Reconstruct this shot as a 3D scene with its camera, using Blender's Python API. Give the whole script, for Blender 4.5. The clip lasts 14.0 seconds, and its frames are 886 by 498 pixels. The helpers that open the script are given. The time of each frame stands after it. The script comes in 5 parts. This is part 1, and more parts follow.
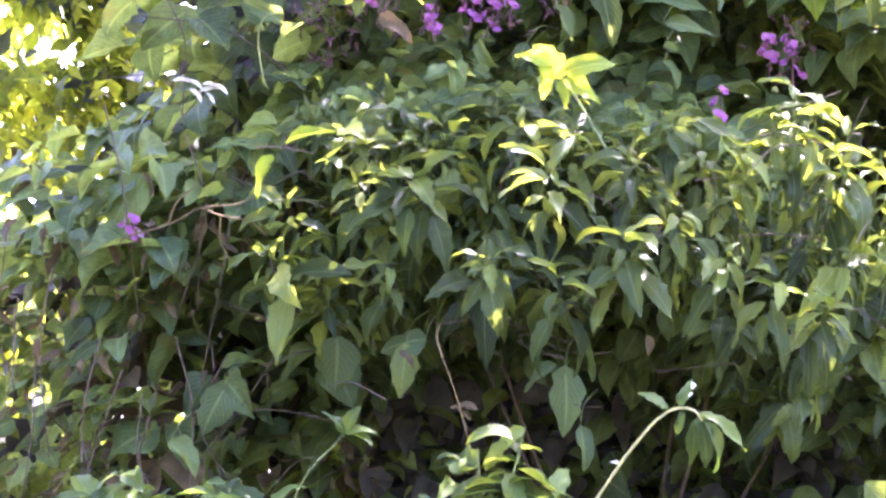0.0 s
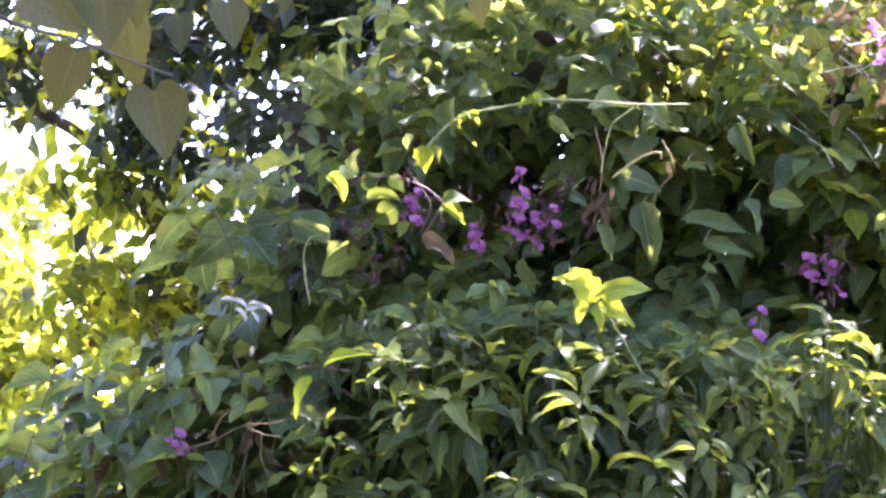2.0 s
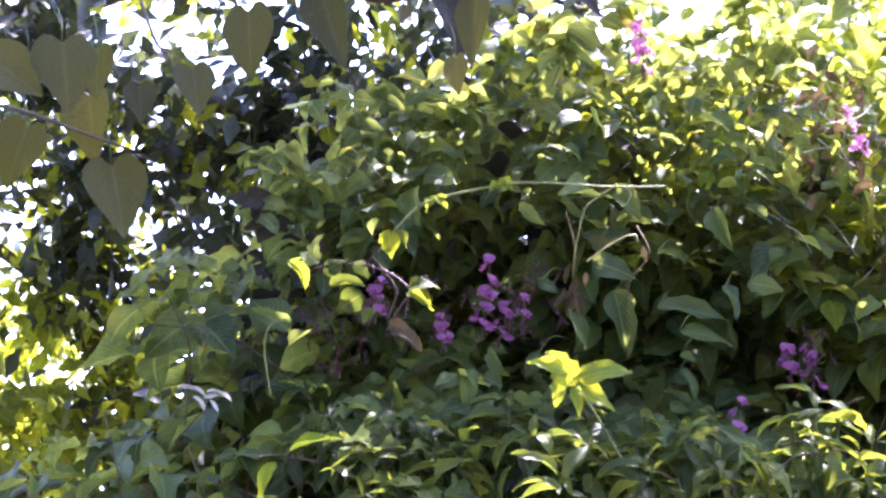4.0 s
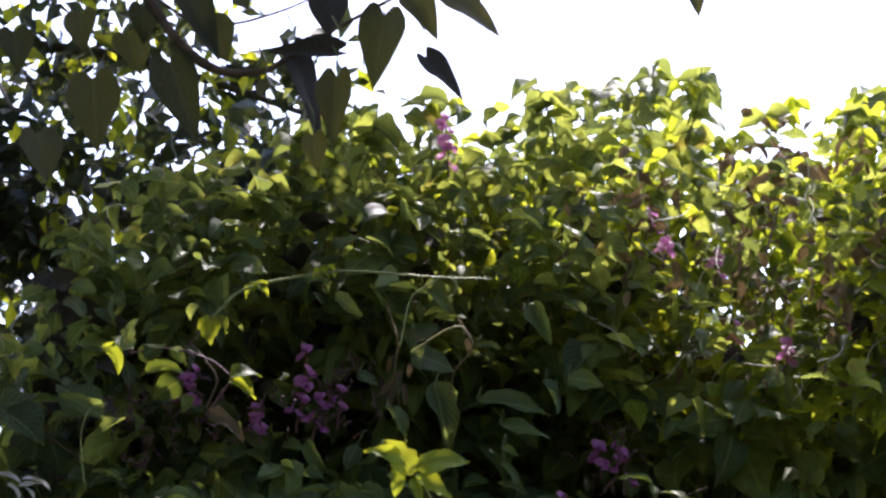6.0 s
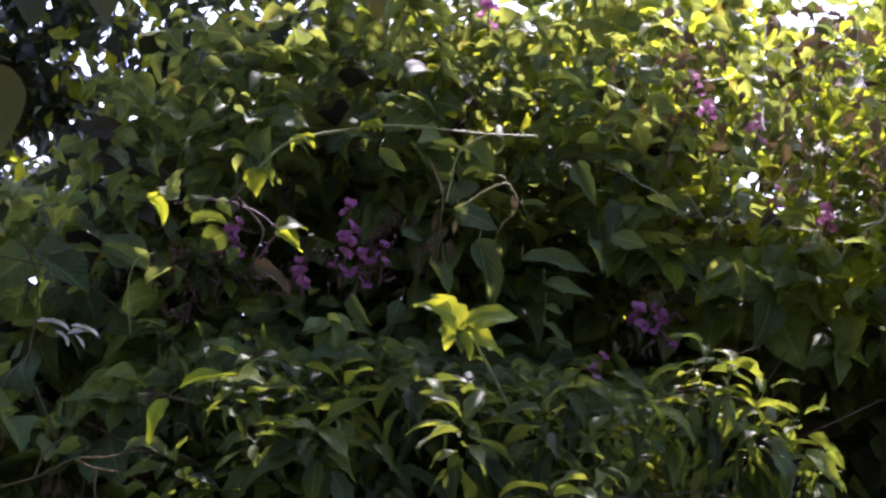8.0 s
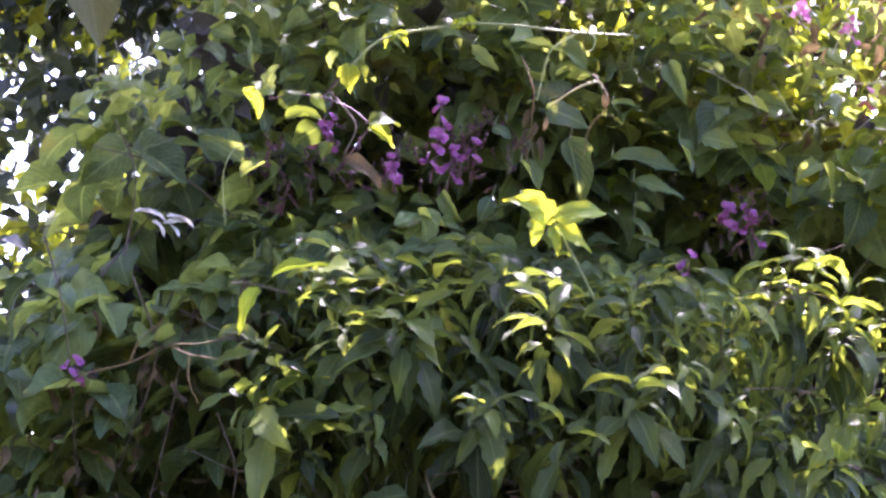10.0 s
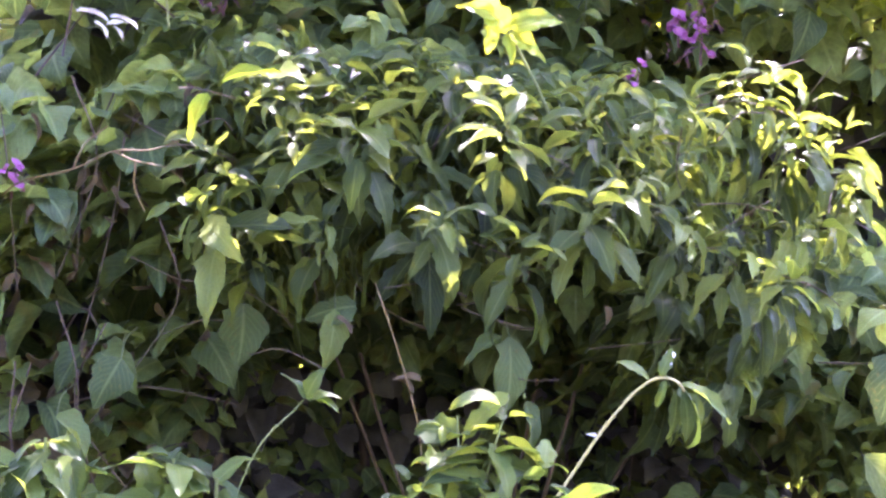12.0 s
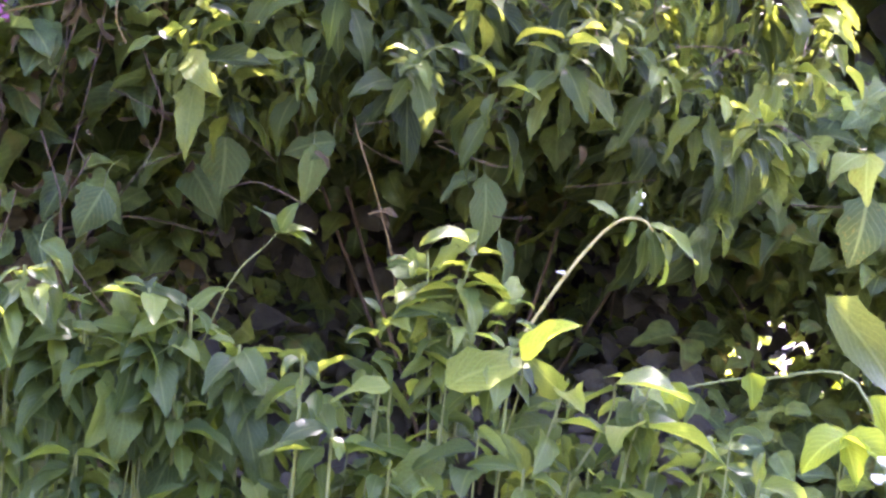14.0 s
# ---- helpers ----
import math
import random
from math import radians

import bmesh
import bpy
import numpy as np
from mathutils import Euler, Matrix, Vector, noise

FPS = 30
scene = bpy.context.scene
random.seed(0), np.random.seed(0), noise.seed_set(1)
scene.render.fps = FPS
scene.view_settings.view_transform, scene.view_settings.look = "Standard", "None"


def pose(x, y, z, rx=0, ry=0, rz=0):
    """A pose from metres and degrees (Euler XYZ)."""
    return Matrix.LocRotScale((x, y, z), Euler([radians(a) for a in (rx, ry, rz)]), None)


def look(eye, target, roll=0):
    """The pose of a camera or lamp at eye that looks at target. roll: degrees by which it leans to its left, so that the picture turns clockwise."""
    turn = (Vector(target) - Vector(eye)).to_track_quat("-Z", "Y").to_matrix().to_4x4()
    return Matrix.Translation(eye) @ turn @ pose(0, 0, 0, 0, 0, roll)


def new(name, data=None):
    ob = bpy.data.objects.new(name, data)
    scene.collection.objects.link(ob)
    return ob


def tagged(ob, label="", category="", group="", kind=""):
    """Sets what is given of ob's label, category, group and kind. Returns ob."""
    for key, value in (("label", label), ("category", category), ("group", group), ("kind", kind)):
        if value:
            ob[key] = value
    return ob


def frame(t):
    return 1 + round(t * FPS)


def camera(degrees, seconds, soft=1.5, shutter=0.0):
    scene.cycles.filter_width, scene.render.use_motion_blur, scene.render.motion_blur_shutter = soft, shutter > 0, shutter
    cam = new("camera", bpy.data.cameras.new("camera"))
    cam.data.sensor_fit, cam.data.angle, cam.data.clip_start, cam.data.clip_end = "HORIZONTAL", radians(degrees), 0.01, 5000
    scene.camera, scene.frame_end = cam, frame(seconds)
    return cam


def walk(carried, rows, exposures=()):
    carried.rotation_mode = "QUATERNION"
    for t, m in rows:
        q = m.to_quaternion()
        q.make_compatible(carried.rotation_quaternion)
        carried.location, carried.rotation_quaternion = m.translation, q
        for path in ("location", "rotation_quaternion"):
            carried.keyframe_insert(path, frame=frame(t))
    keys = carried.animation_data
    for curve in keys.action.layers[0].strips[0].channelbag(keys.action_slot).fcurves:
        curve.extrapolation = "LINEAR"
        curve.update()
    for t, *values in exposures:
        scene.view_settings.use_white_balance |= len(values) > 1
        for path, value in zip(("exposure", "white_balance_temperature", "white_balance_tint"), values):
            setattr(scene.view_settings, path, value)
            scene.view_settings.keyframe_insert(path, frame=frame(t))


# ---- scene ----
cam = camera(24.1, 14.0, soft=2.6, shutter=0.15)
PATH = [
    (0, (0.572, -0.47, 1.568), (0.209, 1.494, 1.667), 1.8),
    (0.5, (0.583, -0.481, 1.616), (0.18, 1.474, 1.737), 2.0),
    (1, (0.588, -0.482, 1.616), (0.18, 1.468, 1.789), 2.0),
    (1.5, (0.677, -0.509, 1.644), (0.215, 1.427, 1.839), 2.0),
    (2, (0.701, -0.505, 1.677), (0.221, 1.422, 1.912), 2.5),
    (2.5, (0.711, -0.512, 1.682), (0.243, 1.41, 1.976), 2.5),
    (2.7, (0.718, -0.483, 1.636), (0.253, 1.43, 1.987), 2.5),
    (4.8, (0.505, -0.366, 1.501), (0.206, 1.556, 1.968), 3.0),
    (5, (0.509, -0.371, 1.492), (0.247, 1.551, 1.979), 3.2),
    (5.4, (0.314, -0.353, 1.467), (0.214, 1.576, 1.985), 1.4),
    (5.5, (0.289, -0.343, 1.475), (0.215, 1.586, 2.0), 1.3),
    (6, (0.157, -0.331, 1.433), (0.206, 1.581, 2.016), 0.4),
    (6.5, (0.101, -0.311, 1.382), (0.176, 1.599, 1.971), 1.4),
    (7, (0.062, -0.295, 1.377), (0.169, 1.618, 1.951), 1.1),
    (7.5, (0.016, -0.307, 1.39), (0.129, 1.621, 1.908), 1.0),
    (7.7, (0.0, -0.3, 1.394), (0.114, 1.633, 1.893), 1.0),
    (9.8, (0.039, -0.274, 1.324), (0.048, 1.677, 1.764), 2.1),
    (10, (0.034, -0.322, 1.35), (0.039, 1.637, 1.752), 2.4),
    (10.5, (0.055, -0.311, 1.338), (0.052, 1.657, 1.696), 2.5),
    (11, (-0.01, -0.298, 1.366), (0.045, 1.681, 1.65), 3.4),
    (11.5, (-0.036, -0.296, 1.422), (0.085, 1.689, 1.636), 2.9),
    (12, (-0.072, -0.269, 1.398), (0.065, 1.716, 1.593), 2.7),
    (12.5, (-0.04, -0.284, 1.411), (0.094, 1.706, 1.562), 3.1),
    (13, (-0.048, -0.287, 1.415), (0.091, 1.705, 1.534), 3.0),
    (13.5, (-0.05, -0.285, 1.4), (0.096, 1.707, 1.493), 3.3),
    (14, (-0.007, -0.317, 1.409), (0.113, 1.68, 1.439), 3.8),
]
EXPOSURES = [(0.0, 5.22, 5500, 51), (1.5, 4.57, 5450, 46), (2.5, 4.08, 5390, 46), (5.0, 3.53, 5390, 39), (5.5, 3.04, 5510, 34), (6.0, 2.12, 5830, 27), (6.5, 1.62, 6050, 22), (7.0, 1.70, 6140, 25), (7.5, 2.02, 5770, 31), (10.0, 4.17, 5480, 51), (11.0, 4.80, 5460, 51), (12.5, 5.24, 5480, 58), (14.0, 5.14, 5690, 56)]
walk(cam, [(t, look(eye, target, roll)) for t, eye, target, roll in PATH], EXPOSURES)

# ---- world and light ----
SUN_UP, SUN_TURN = 62.0, 22.0            # degrees above the horizon; to the right of straight ahead (+y)
world = bpy.data.worlds.new("daylight")
scene.world = world
world.use_nodes = True
wn = world.node_tree
sky = wn.nodes.new("ShaderNodeTexSky")
sky.sky_type = "NISHITA"
sky.sun_disc = False
sky.sun_elevation = radians(SUN_UP)
sky.sun_rotation = radians(SUN_TURN)
sky.dust_density = 3.0
wn.links.new(sky.outputs[0], wn.nodes["Background"].inputs[0])
wn.nodes["Background"].inputs[1].default_value = 0.15

lamp = bpy.data.lights.new("sun", "SUN")
lamp.energy, lamp.angle, lamp.color = 2.7, radians(0.6), (1.0, 0.93, 0.80)
sun = new("sun", lamp)
away = Vector((math.sin(radians(SUN_TURN)) * math.cos(radians(SUN_UP)), math.cos(radians(SUN_TURN)) * math.cos(radians(SUN_UP)), math.sin(radians(SUN_UP))))
sun.matrix_world = look(away * 30, (0, 0, 0))

# ---- materials ----
def nodes_of(name):
    m = bpy.data.materials.new(name)
    m.use_nodes = True
    n = m.node_tree.nodes
    n.clear()
    return m, n, m.node_tree.links


def leaf_material(name, dark, mid, light, glow, through_share=0.42, rough=0.42, vein=0.5, blotch=None, gloss=0.5):
    """A leaf: three greens by leaf, pale veins, fine mottling, light passing through the blade."""
    m, n, l = nodes_of(name)
    out = n.new("ShaderNodeOutputMaterial")
    uv = n.new("ShaderNodeUVMap"); uv.uv_map = "leaf"
    sep = n.new("ShaderNodeSeparateXYZ"); l.new(uv.outputs[0], sep.inputs[0])
    tc = n.new("ShaderNodeTexCoord")
    info, geo = n.new("ShaderNodeObjectInfo"), n.new("ShaderNodeNewGeometry")
    add = n.new("ShaderNodeMath"); add.operation = "ADD"
    l.new(info.outputs["Random"], add.inputs[0]); l.new(geo.outputs["Random Per Island"], add.inputs[1])
    frac = n.new("ShaderNodeMath"); frac.operation = "FRACT"; l.new(add.outputs[0], frac.inputs[0])
    ramp = n.new("ShaderNodeValToRGB")
    e = ramp.color_ramp.elements
    e[0].position, e[0].color = 0.0, (*dark, 1)
    e[1].position, e[1].color = 1.0, (*light, 1)
    k = e.new(0.55); k.color = (*mid, 1)
    l.new(frac.outputs[0], ramp.inputs[0])
    # mottling
    no = n.new("ShaderNodeTexNoise"); no.inputs["Scale"].default_value = 62; no.inputs["Detail"].default_value = 6; no.inputs["Roughness"].default_value = 0.62
    l.new(tc.outputs["Object"], no.inputs["Vector"])
    mot = n.new("ShaderNodeMix"); mot.data_type = "RGBA"; mot.blend_type = "MULTIPLY"; mot.inputs["Factor"].default_value = 0.8
    mr = n.new("ShaderNodeMapRange"); mr.inputs[1].default_value, mr.inputs[2].default_value, mr.inputs[3].default_value, mr.inputs[4].default_value = 0.3, 0.7, 0.55, 1.25
    l.new(no.outputs[0], mr.inputs[0]); l.new(ramp.outputs[0], mot.inputs["A"]); l.new(mr.outputs[0], mot.inputs["B"])
    # veins: the midrib and slanting side veins
    au = n.new("ShaderNodeMath"); au.operation = "ABSOLUTE"; l.new(sep.outputs[0], au.inputs[0])
    rib = n.new("ShaderNodeMapRange"); rib.inputs[1].default_value, rib.inputs[2].default_value, rib.inputs[3].default_value, rib.inputs[4].default_value = 0.03, 0.10, 1, 0
    l.new(au.outputs[0], rib.inputs[0])
    slant = n.new("ShaderNodeMath"); slant.operation = "MULTIPLY_ADD"; slant.inputs[1].default_value = -0.45
    l.new(au.outputs[0], slant.inputs[0]); l.new(sep.outputs[1], slant.inputs[2])
    fr = n.new("ShaderNodeMath"); fr.operation = "PINGPONG"; fr.inputs[1].default_value = 0.062; l.new(slant.outputs[0], fr.inputs[0])
    side = n.new("ShaderNodeMapRange"); side.inputs[1].default_value, side.inputs[2].default_value, side.inputs[3].default_value, side.inputs[4].default_value = 0.004, 0.012, 0.55, 0
    l.new(fr.outputs[0], side.inputs[0])
    vmax = n.new("ShaderNodeMath"); vmax.operation = "MAXIMUM"; l.new(rib.outputs[0], vmax.inputs[0]); l.new(side.outputs[0], vmax.inputs[1])
    vf = n.new("ShaderNodeMath"); vf.operation = "MULTIPLY"; vf.inputs[1].default_value = vein * 0.6; l.new(vmax.outputs[0], vf.inputs[0])
    col = n.new("ShaderNodeMix"); col.data_type = "RGBA"
    l.new(vf.outputs[0], col.inputs["Factor"]); l.new(mot.outputs["Result"], col.inputs["A"])
    col.inputs["B"].default_value = (*[min(1, c * 1.5 + 0.05) for c in light], 1)
    last = col.outputs["Result"]
    if blotch:
        nb = n.new("ShaderNodeTexNoise"); nb.inputs["Scale"].default_value = 14; nb.inputs["Detail"].default_value = 4
        l.new(tc.outputs["Object"], nb.inputs["Vector"])
        bm_ = n.new("ShaderNodeMapRange"); bm_.inputs[1].default_value, bm_.inputs[2].default_value = 0.60, 0.70
        l.new(nb.outputs[0], bm_.inputs[0])
        bl = n.new("ShaderNodeMix"); bl.data_type = "RGBA"
        l.new(bm_.outputs[0], bl.inputs["Factor"]); l.new(last, bl.inputs["A"]); bl.inputs["B"].default_value = (*blotch, 1)
        last = bl.outputs["Result"]
    bump = n.new("ShaderNodeBump"); bump.inputs["Strength"].default_value = 0.35; bump.inputs["Distance"].default_value = 0.002
    l.new(vmax.outputs[0], bump.inputs["Height"])
    p = n.new("ShaderNodeBsdfPrincipled")
    p.inputs["Roughness"].default_value = rough
    p.inputs["Specular IOR Level"].default_value = gloss
    l.new(last, p.inputs["Base Color"]); l.new(bump.outputs[0], p.inputs["Normal"])
    # light that comes through is yellower than light thrown back
    tint = n.new("ShaderNodeMix"); tint.data_type = "RGBA"; tint.blend_type = "MULTIPLY"; tint.inputs["Factor"].default_value = 1.0
    norm = n.new("ShaderNodeMix"); norm.data_type = "RGBA"; norm.blend_type = "DIVIDE"; norm.inputs["Factor"].default_value = 1.0
    l.new(last, norm.inputs["A"]); norm.inputs["B"].default_value = (*mid, 1)
    l.new(norm.outputs["Result"], tint.inputs["A"]); tint.inputs["B"].default_value = (*glow, 1)
    tr = n.new("ShaderNodeBsdfTranslucent"); l.new(tint.outputs["Result"], tr.inputs[0])
    mix = n.new("ShaderNodeMixShader"); mix.inputs[0].default_value = through_share
    l.new(p.outputs[0], mix.inputs[1]); l.new(tr.outputs[0], mix.inputs[2]); l.new(mix.outputs[0], out.inputs[0])
    return m


def plain_material(name, a, b, scale=20.0, rough=0.8, bump_by=0.4, stretch=(1, 1, 1), through_share=0.0):
    """Bark, soil, petals: two colours by noise at two scales, with relief."""
    m, n, l = nodes_of(name)
    out = n.new("ShaderNodeOutputMaterial")
    tc, mp = n.new("ShaderNodeTexCoord"), n.new("ShaderNodeMapping")
    mp.inputs["Scale"].default_value = stretch
    l.new(tc.outputs["Object"], mp.inputs[0])
    n1, n2 = n.new("ShaderNodeTexNoise"), n.new("ShaderNodeTexNoise")
    n1.inputs["Scale"].default_value, n1.inputs["Detail"].default_value = scale, 6
    n2.inputs["Scale"].default_value, n2.inputs["Detail"].default_value = scale * 7, 4
    for q in (n1, n2):
        l.new(mp.outputs[0], q.inputs["Vector"])
    av = n.new("ShaderNodeMath"); av.operation = "MULTIPLY_ADD"; av.inputs[1].default_value = 0.4
    l.new(n2.outputs[0], av.inputs[0]); l.new(n1.outputs[0], av.inputs[2])
    ramp = n.new("ShaderNodeValToRGB")
    ramp.color_ramp.elements[0].position, ramp.color_ramp.elements[0].color = 0.5, (*a, 1)
    ramp.color_ramp.elements[1].position, ramp.color_ramp.elements[1].color = 0.9, (*b, 1)
    l.new(av.outputs[0], ramp.inputs[0])
    bump = n.new("ShaderNodeBump"); bump.inputs["Strength"].default_value = bump_by; bump.inputs["Distance"].default_value = 0.004
    l.new(n2.outputs[0], bump.inputs["Height"])
    p = n.new("ShaderNodeBsdfPrincipled"); p.inputs["Roughness"].default_value = rough; p.inputs["Specular IOR Level"].default_value = 0.25
    l.new(ramp.outputs[0], p.inputs["Base Color"]); l.new(bump.outputs[0], p.inputs["Normal"])
    if through_share:
        tr = n.new("ShaderNodeBsdfTranslucent"); l.new(ramp.outputs[0], tr.inputs[0])
        mix = n.new("ShaderNodeMixShader"); mix.inputs[0].default_value = through_share
        l.new(p.outputs[0], mix.inputs[1]); l.new(tr.outputs[0], mix.inputs[2]); l.new(mix.outputs[0], out.inputs[0])
    else:
        l.new(p.outputs[0], out.inputs[0])
    return m


M_SHRUB = leaf_material("shrub_leaf", (0.015, 0.025, 0.009), (0.044, 0.064, 0.018), (0.100, 0.125, 0.03), (0.18, 0.23, 0.024), 0.38, 0.42, 0.35, gloss=0.12)
M_TIP = leaf_material("shrub_tip_leaf", (0.042, 0.064, 0.017), (0.08, 0.11, 0.023), (0.13, 0.165, 0.028), (0.21, 0.25, 0.018), 0.46, 0.45, 0.5, gloss=0.16)
M_BEAN = leaf_material("bean_leaf", (0.043, 0.068, 0.030), (0.086, 0.124, 0.046), (0.136, 0.18, 0.058), (0.38, 0.445, 0.07), 0.40, 0.48, 0.5, gloss=0.15, blotch=(0.10, 0.10, 0.035))
M_YOUNG_SUNLIT = leaf_material("young_sunlit_leaf", (0.12, 0.185, 0.022), (0.17, 0.24, 0.026), (0.23, 0.30, 0.03), (0.55, 0.60, 0.022), 0.6, 0.55, 0.5, gloss=0.15)
# one leaf painted in two tones: dusky as if shaded, olive as if backlit
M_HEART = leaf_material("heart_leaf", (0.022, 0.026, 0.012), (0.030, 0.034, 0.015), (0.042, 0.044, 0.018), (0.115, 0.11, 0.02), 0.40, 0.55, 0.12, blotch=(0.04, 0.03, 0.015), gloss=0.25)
M_BACKLIT_HEART = leaf_material("backlit_tone_heart_leaf", (0.036, 0.040, 0.014), (0.050, 0.054, 0.018), (0.07, 0.07, 0.02), (0.15, 0.135, 0.02), 0.42, 0.55, 0.15, blotch=(0.05, 0.035, 0.012), gloss=0.2)
M_TREE = leaf_material("tree_leaf", (0.014, 0.026, 0.008), (0.06, 0.092, 0.022), (0.115, 0.16, 0.03), (0.50, 0.55, 0.02), 0.52, 0.4, 0.2)
# darker copy of the tree leaf; its tone stands in for shade
M_TREE_SHADED = leaf_material("shaded_tone_tree_leaf", (0.022, 0.032, 0.02), (0.034, 0.048, 0.026), (0.05, 0.066, 0.03), (0.08, 0.10, 0.03), 0.3, 0.35, 0.2)
M_WEED = leaf_material("weed_leaf", (0.022, 0.038, 0.013), (0.048, 0.074, 0.021), (0.095, 0.128, 0.03), (0.21, 0.28, 0.025), 0.40, 0.45, 0.28, gloss=0.13)
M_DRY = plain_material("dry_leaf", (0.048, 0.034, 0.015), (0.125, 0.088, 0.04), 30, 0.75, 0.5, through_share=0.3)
M_PALE = plain_material("pale_dry_leaf", (0.42, 0.38, 0.30), (0.66, 0.62, 0.52), 30, 0.5, 0.4, through_share=0.25)
# dark tone painted as shade deep in the hedge; also for dead leaves overhead
M_SHADE_DEAD = plain_material("shade_and_dead_leaf", (0.026, 0.023, 0.018), (0.062, 0.054, 0.04), 30, 0.75, 0.5, through_share=0.12)
M_STEM = plain_material("green_stem", (0.08, 0.105, 0.03), (0.16, 0.18, 0.06), 40, 0.55, 0.3)
M_TENDRIL = plain_material("pale_tendril", (0.17, 0.20, 0.06), (0.31, 0.32, 0.13), 40, 0.55, 0.3)
M_STRAW = plain_material("straw_stem", (0.22, 0.20, 0.07), (0.38, 0.33, 0.13), 40, 0.5, 0.3)
M_RUST = plain_material("rust_brown", (0.105, 0.068, 0.027), (0.20, 0.14, 0.058), 30, 0.75, 0.4, through_share=0.2)
M_TWIG = plain_material("brown_twig", (0.05, 0.034, 0.023), (0.13, 0.09, 0.06), 40, 0.85, 0.6)
M_BARK = plain_material("bark", (0.06, 0.048, 0.038), (0.16, 0.13, 0.10), 14, 0.9, 0.8, stretch=(1, 1, 0.3))
M_PETAL = plain_material("purple_petal", (0.29, 0.07, 0.21), (0.48, 0.20, 0.37), 60, 0.5, 0.2, through_share=0.4)
M_PINK = plain_material("faded_pink_petal", (0.46, 0.14, 0.34), (0.72, 0.36, 0.56), 60, 0.5, 0.2, through_share=0.4)
M_CALYX = plain_material("dark_calyx", (0.07, 0.03, 0.04), (0.15, 0.07, 0.07), 60, 0.6, 0.2)
M_WHITE = plain_material("white_petal", (0.66, 0.64, 0.60), (0.80, 0.79, 0.76), 60, 0.5, 0.2, through_share=0.3)
M_SOIL = plain_material("soil", (0.020, 0.018, 0.011), (0.046, 0.045, 0.021), 3, 0.95, 1.0)
M_GRASS = leaf_material("grass_blade", (0.024, 0.04, 0.013), (0.038, 0.06, 0.017), (0.06, 0.08, 0.024), (0.08, 0.11, 0.02), 0.3, 0.55, 0.2)

# ---- mesh tools ----
def leaf_blade(profile, rows=6, lobe=0.0, fold=0.35, droop=0.8, wave=0.0, saw=0.0, twist=0.0, curl=0.0, stalk=0.0, seed=0, rag=0.0, cols=(-1.0, -0.5, 0.0, 0.5, 1.0)):
    """Points, quads and leaf coordinates of one blade: base at the origin, one long towards +y, face up +z."""
    rnd = random.Random(seed)
    pts, uvs, faces = [], [], []
    y = z = 0.0
    ph = rnd.random() * 6
    for j in range(rows + 1):
        v = j / rows
        a = droop * (v ** 1.2) + stalk
        if j:
            y += math.cos(a) / rows
            z -= math.sin(a) / rows
        h = profile(v)
        tw = twist * v
        for u in cols:
            s = abs(u)
            w = h * u * (1 + (saw if j % 2 and s == 1 else 0)) * (1 - (rag * rnd.random() ** 2 if s == 1 else 0))
            back = -lobe * math.sin(math.pi * 0.85 * s) * math.exp(-((v / 0.16) ** 2))
            up = s * h * math.sin(fold) - curl * s * s * h + wave * s * math.sin(ph + v * 9 + (2 if u > 0 else 0))
            x = w * math.cos(fold)
            xt, ut = x * math.cos(tw) - up * math.sin(tw), x * math.sin(tw) + up * math.cos(tw)
            pts.append((xt, y + back * math.cos(a) + ut * math.sin(a), z - back * math.sin(a) + ut * math.cos(a)))
            uvs.append((u, v))
    for j in range(rows):
        for i in range(len(cols) - 1):
            q = j * len(cols) + i
            faces.append((q, q + 1, q + len(cols) + 1, q + len(cols)))
    return np.array(pts), np.array(faces), np.array(uvs)


def lance(v):
    return 0.172 * (math.sin(math.pi * min(1, v ** 0.75)) ** 0.85) * (1.12 - 0.3 * v) + 0.004


def bean(v):
    return 0.43 * math.sin(math.pi * min(1, v ** 0.6)) ** 0.72 * (1 - 0.5 * v ** 3) + (0.07 if v < 0.01 else 0.003)


def cordate(v):
    if v < 0.28:
        return 0.5 * math.sqrt(max(0, 1 - 0.5 * ((0.28 - v) / 0.28) ** 2))
    w = (v - 0.28) / 0.72
    return 0.5 * (1 - w) ** 0.85 * (1 + 0.15 * w) * (1 - 0.25 * w * w) + 0.003


def small(v):
    return 0.27 * math.sin(math.pi * min(1, v ** 0.8)) + 0.01


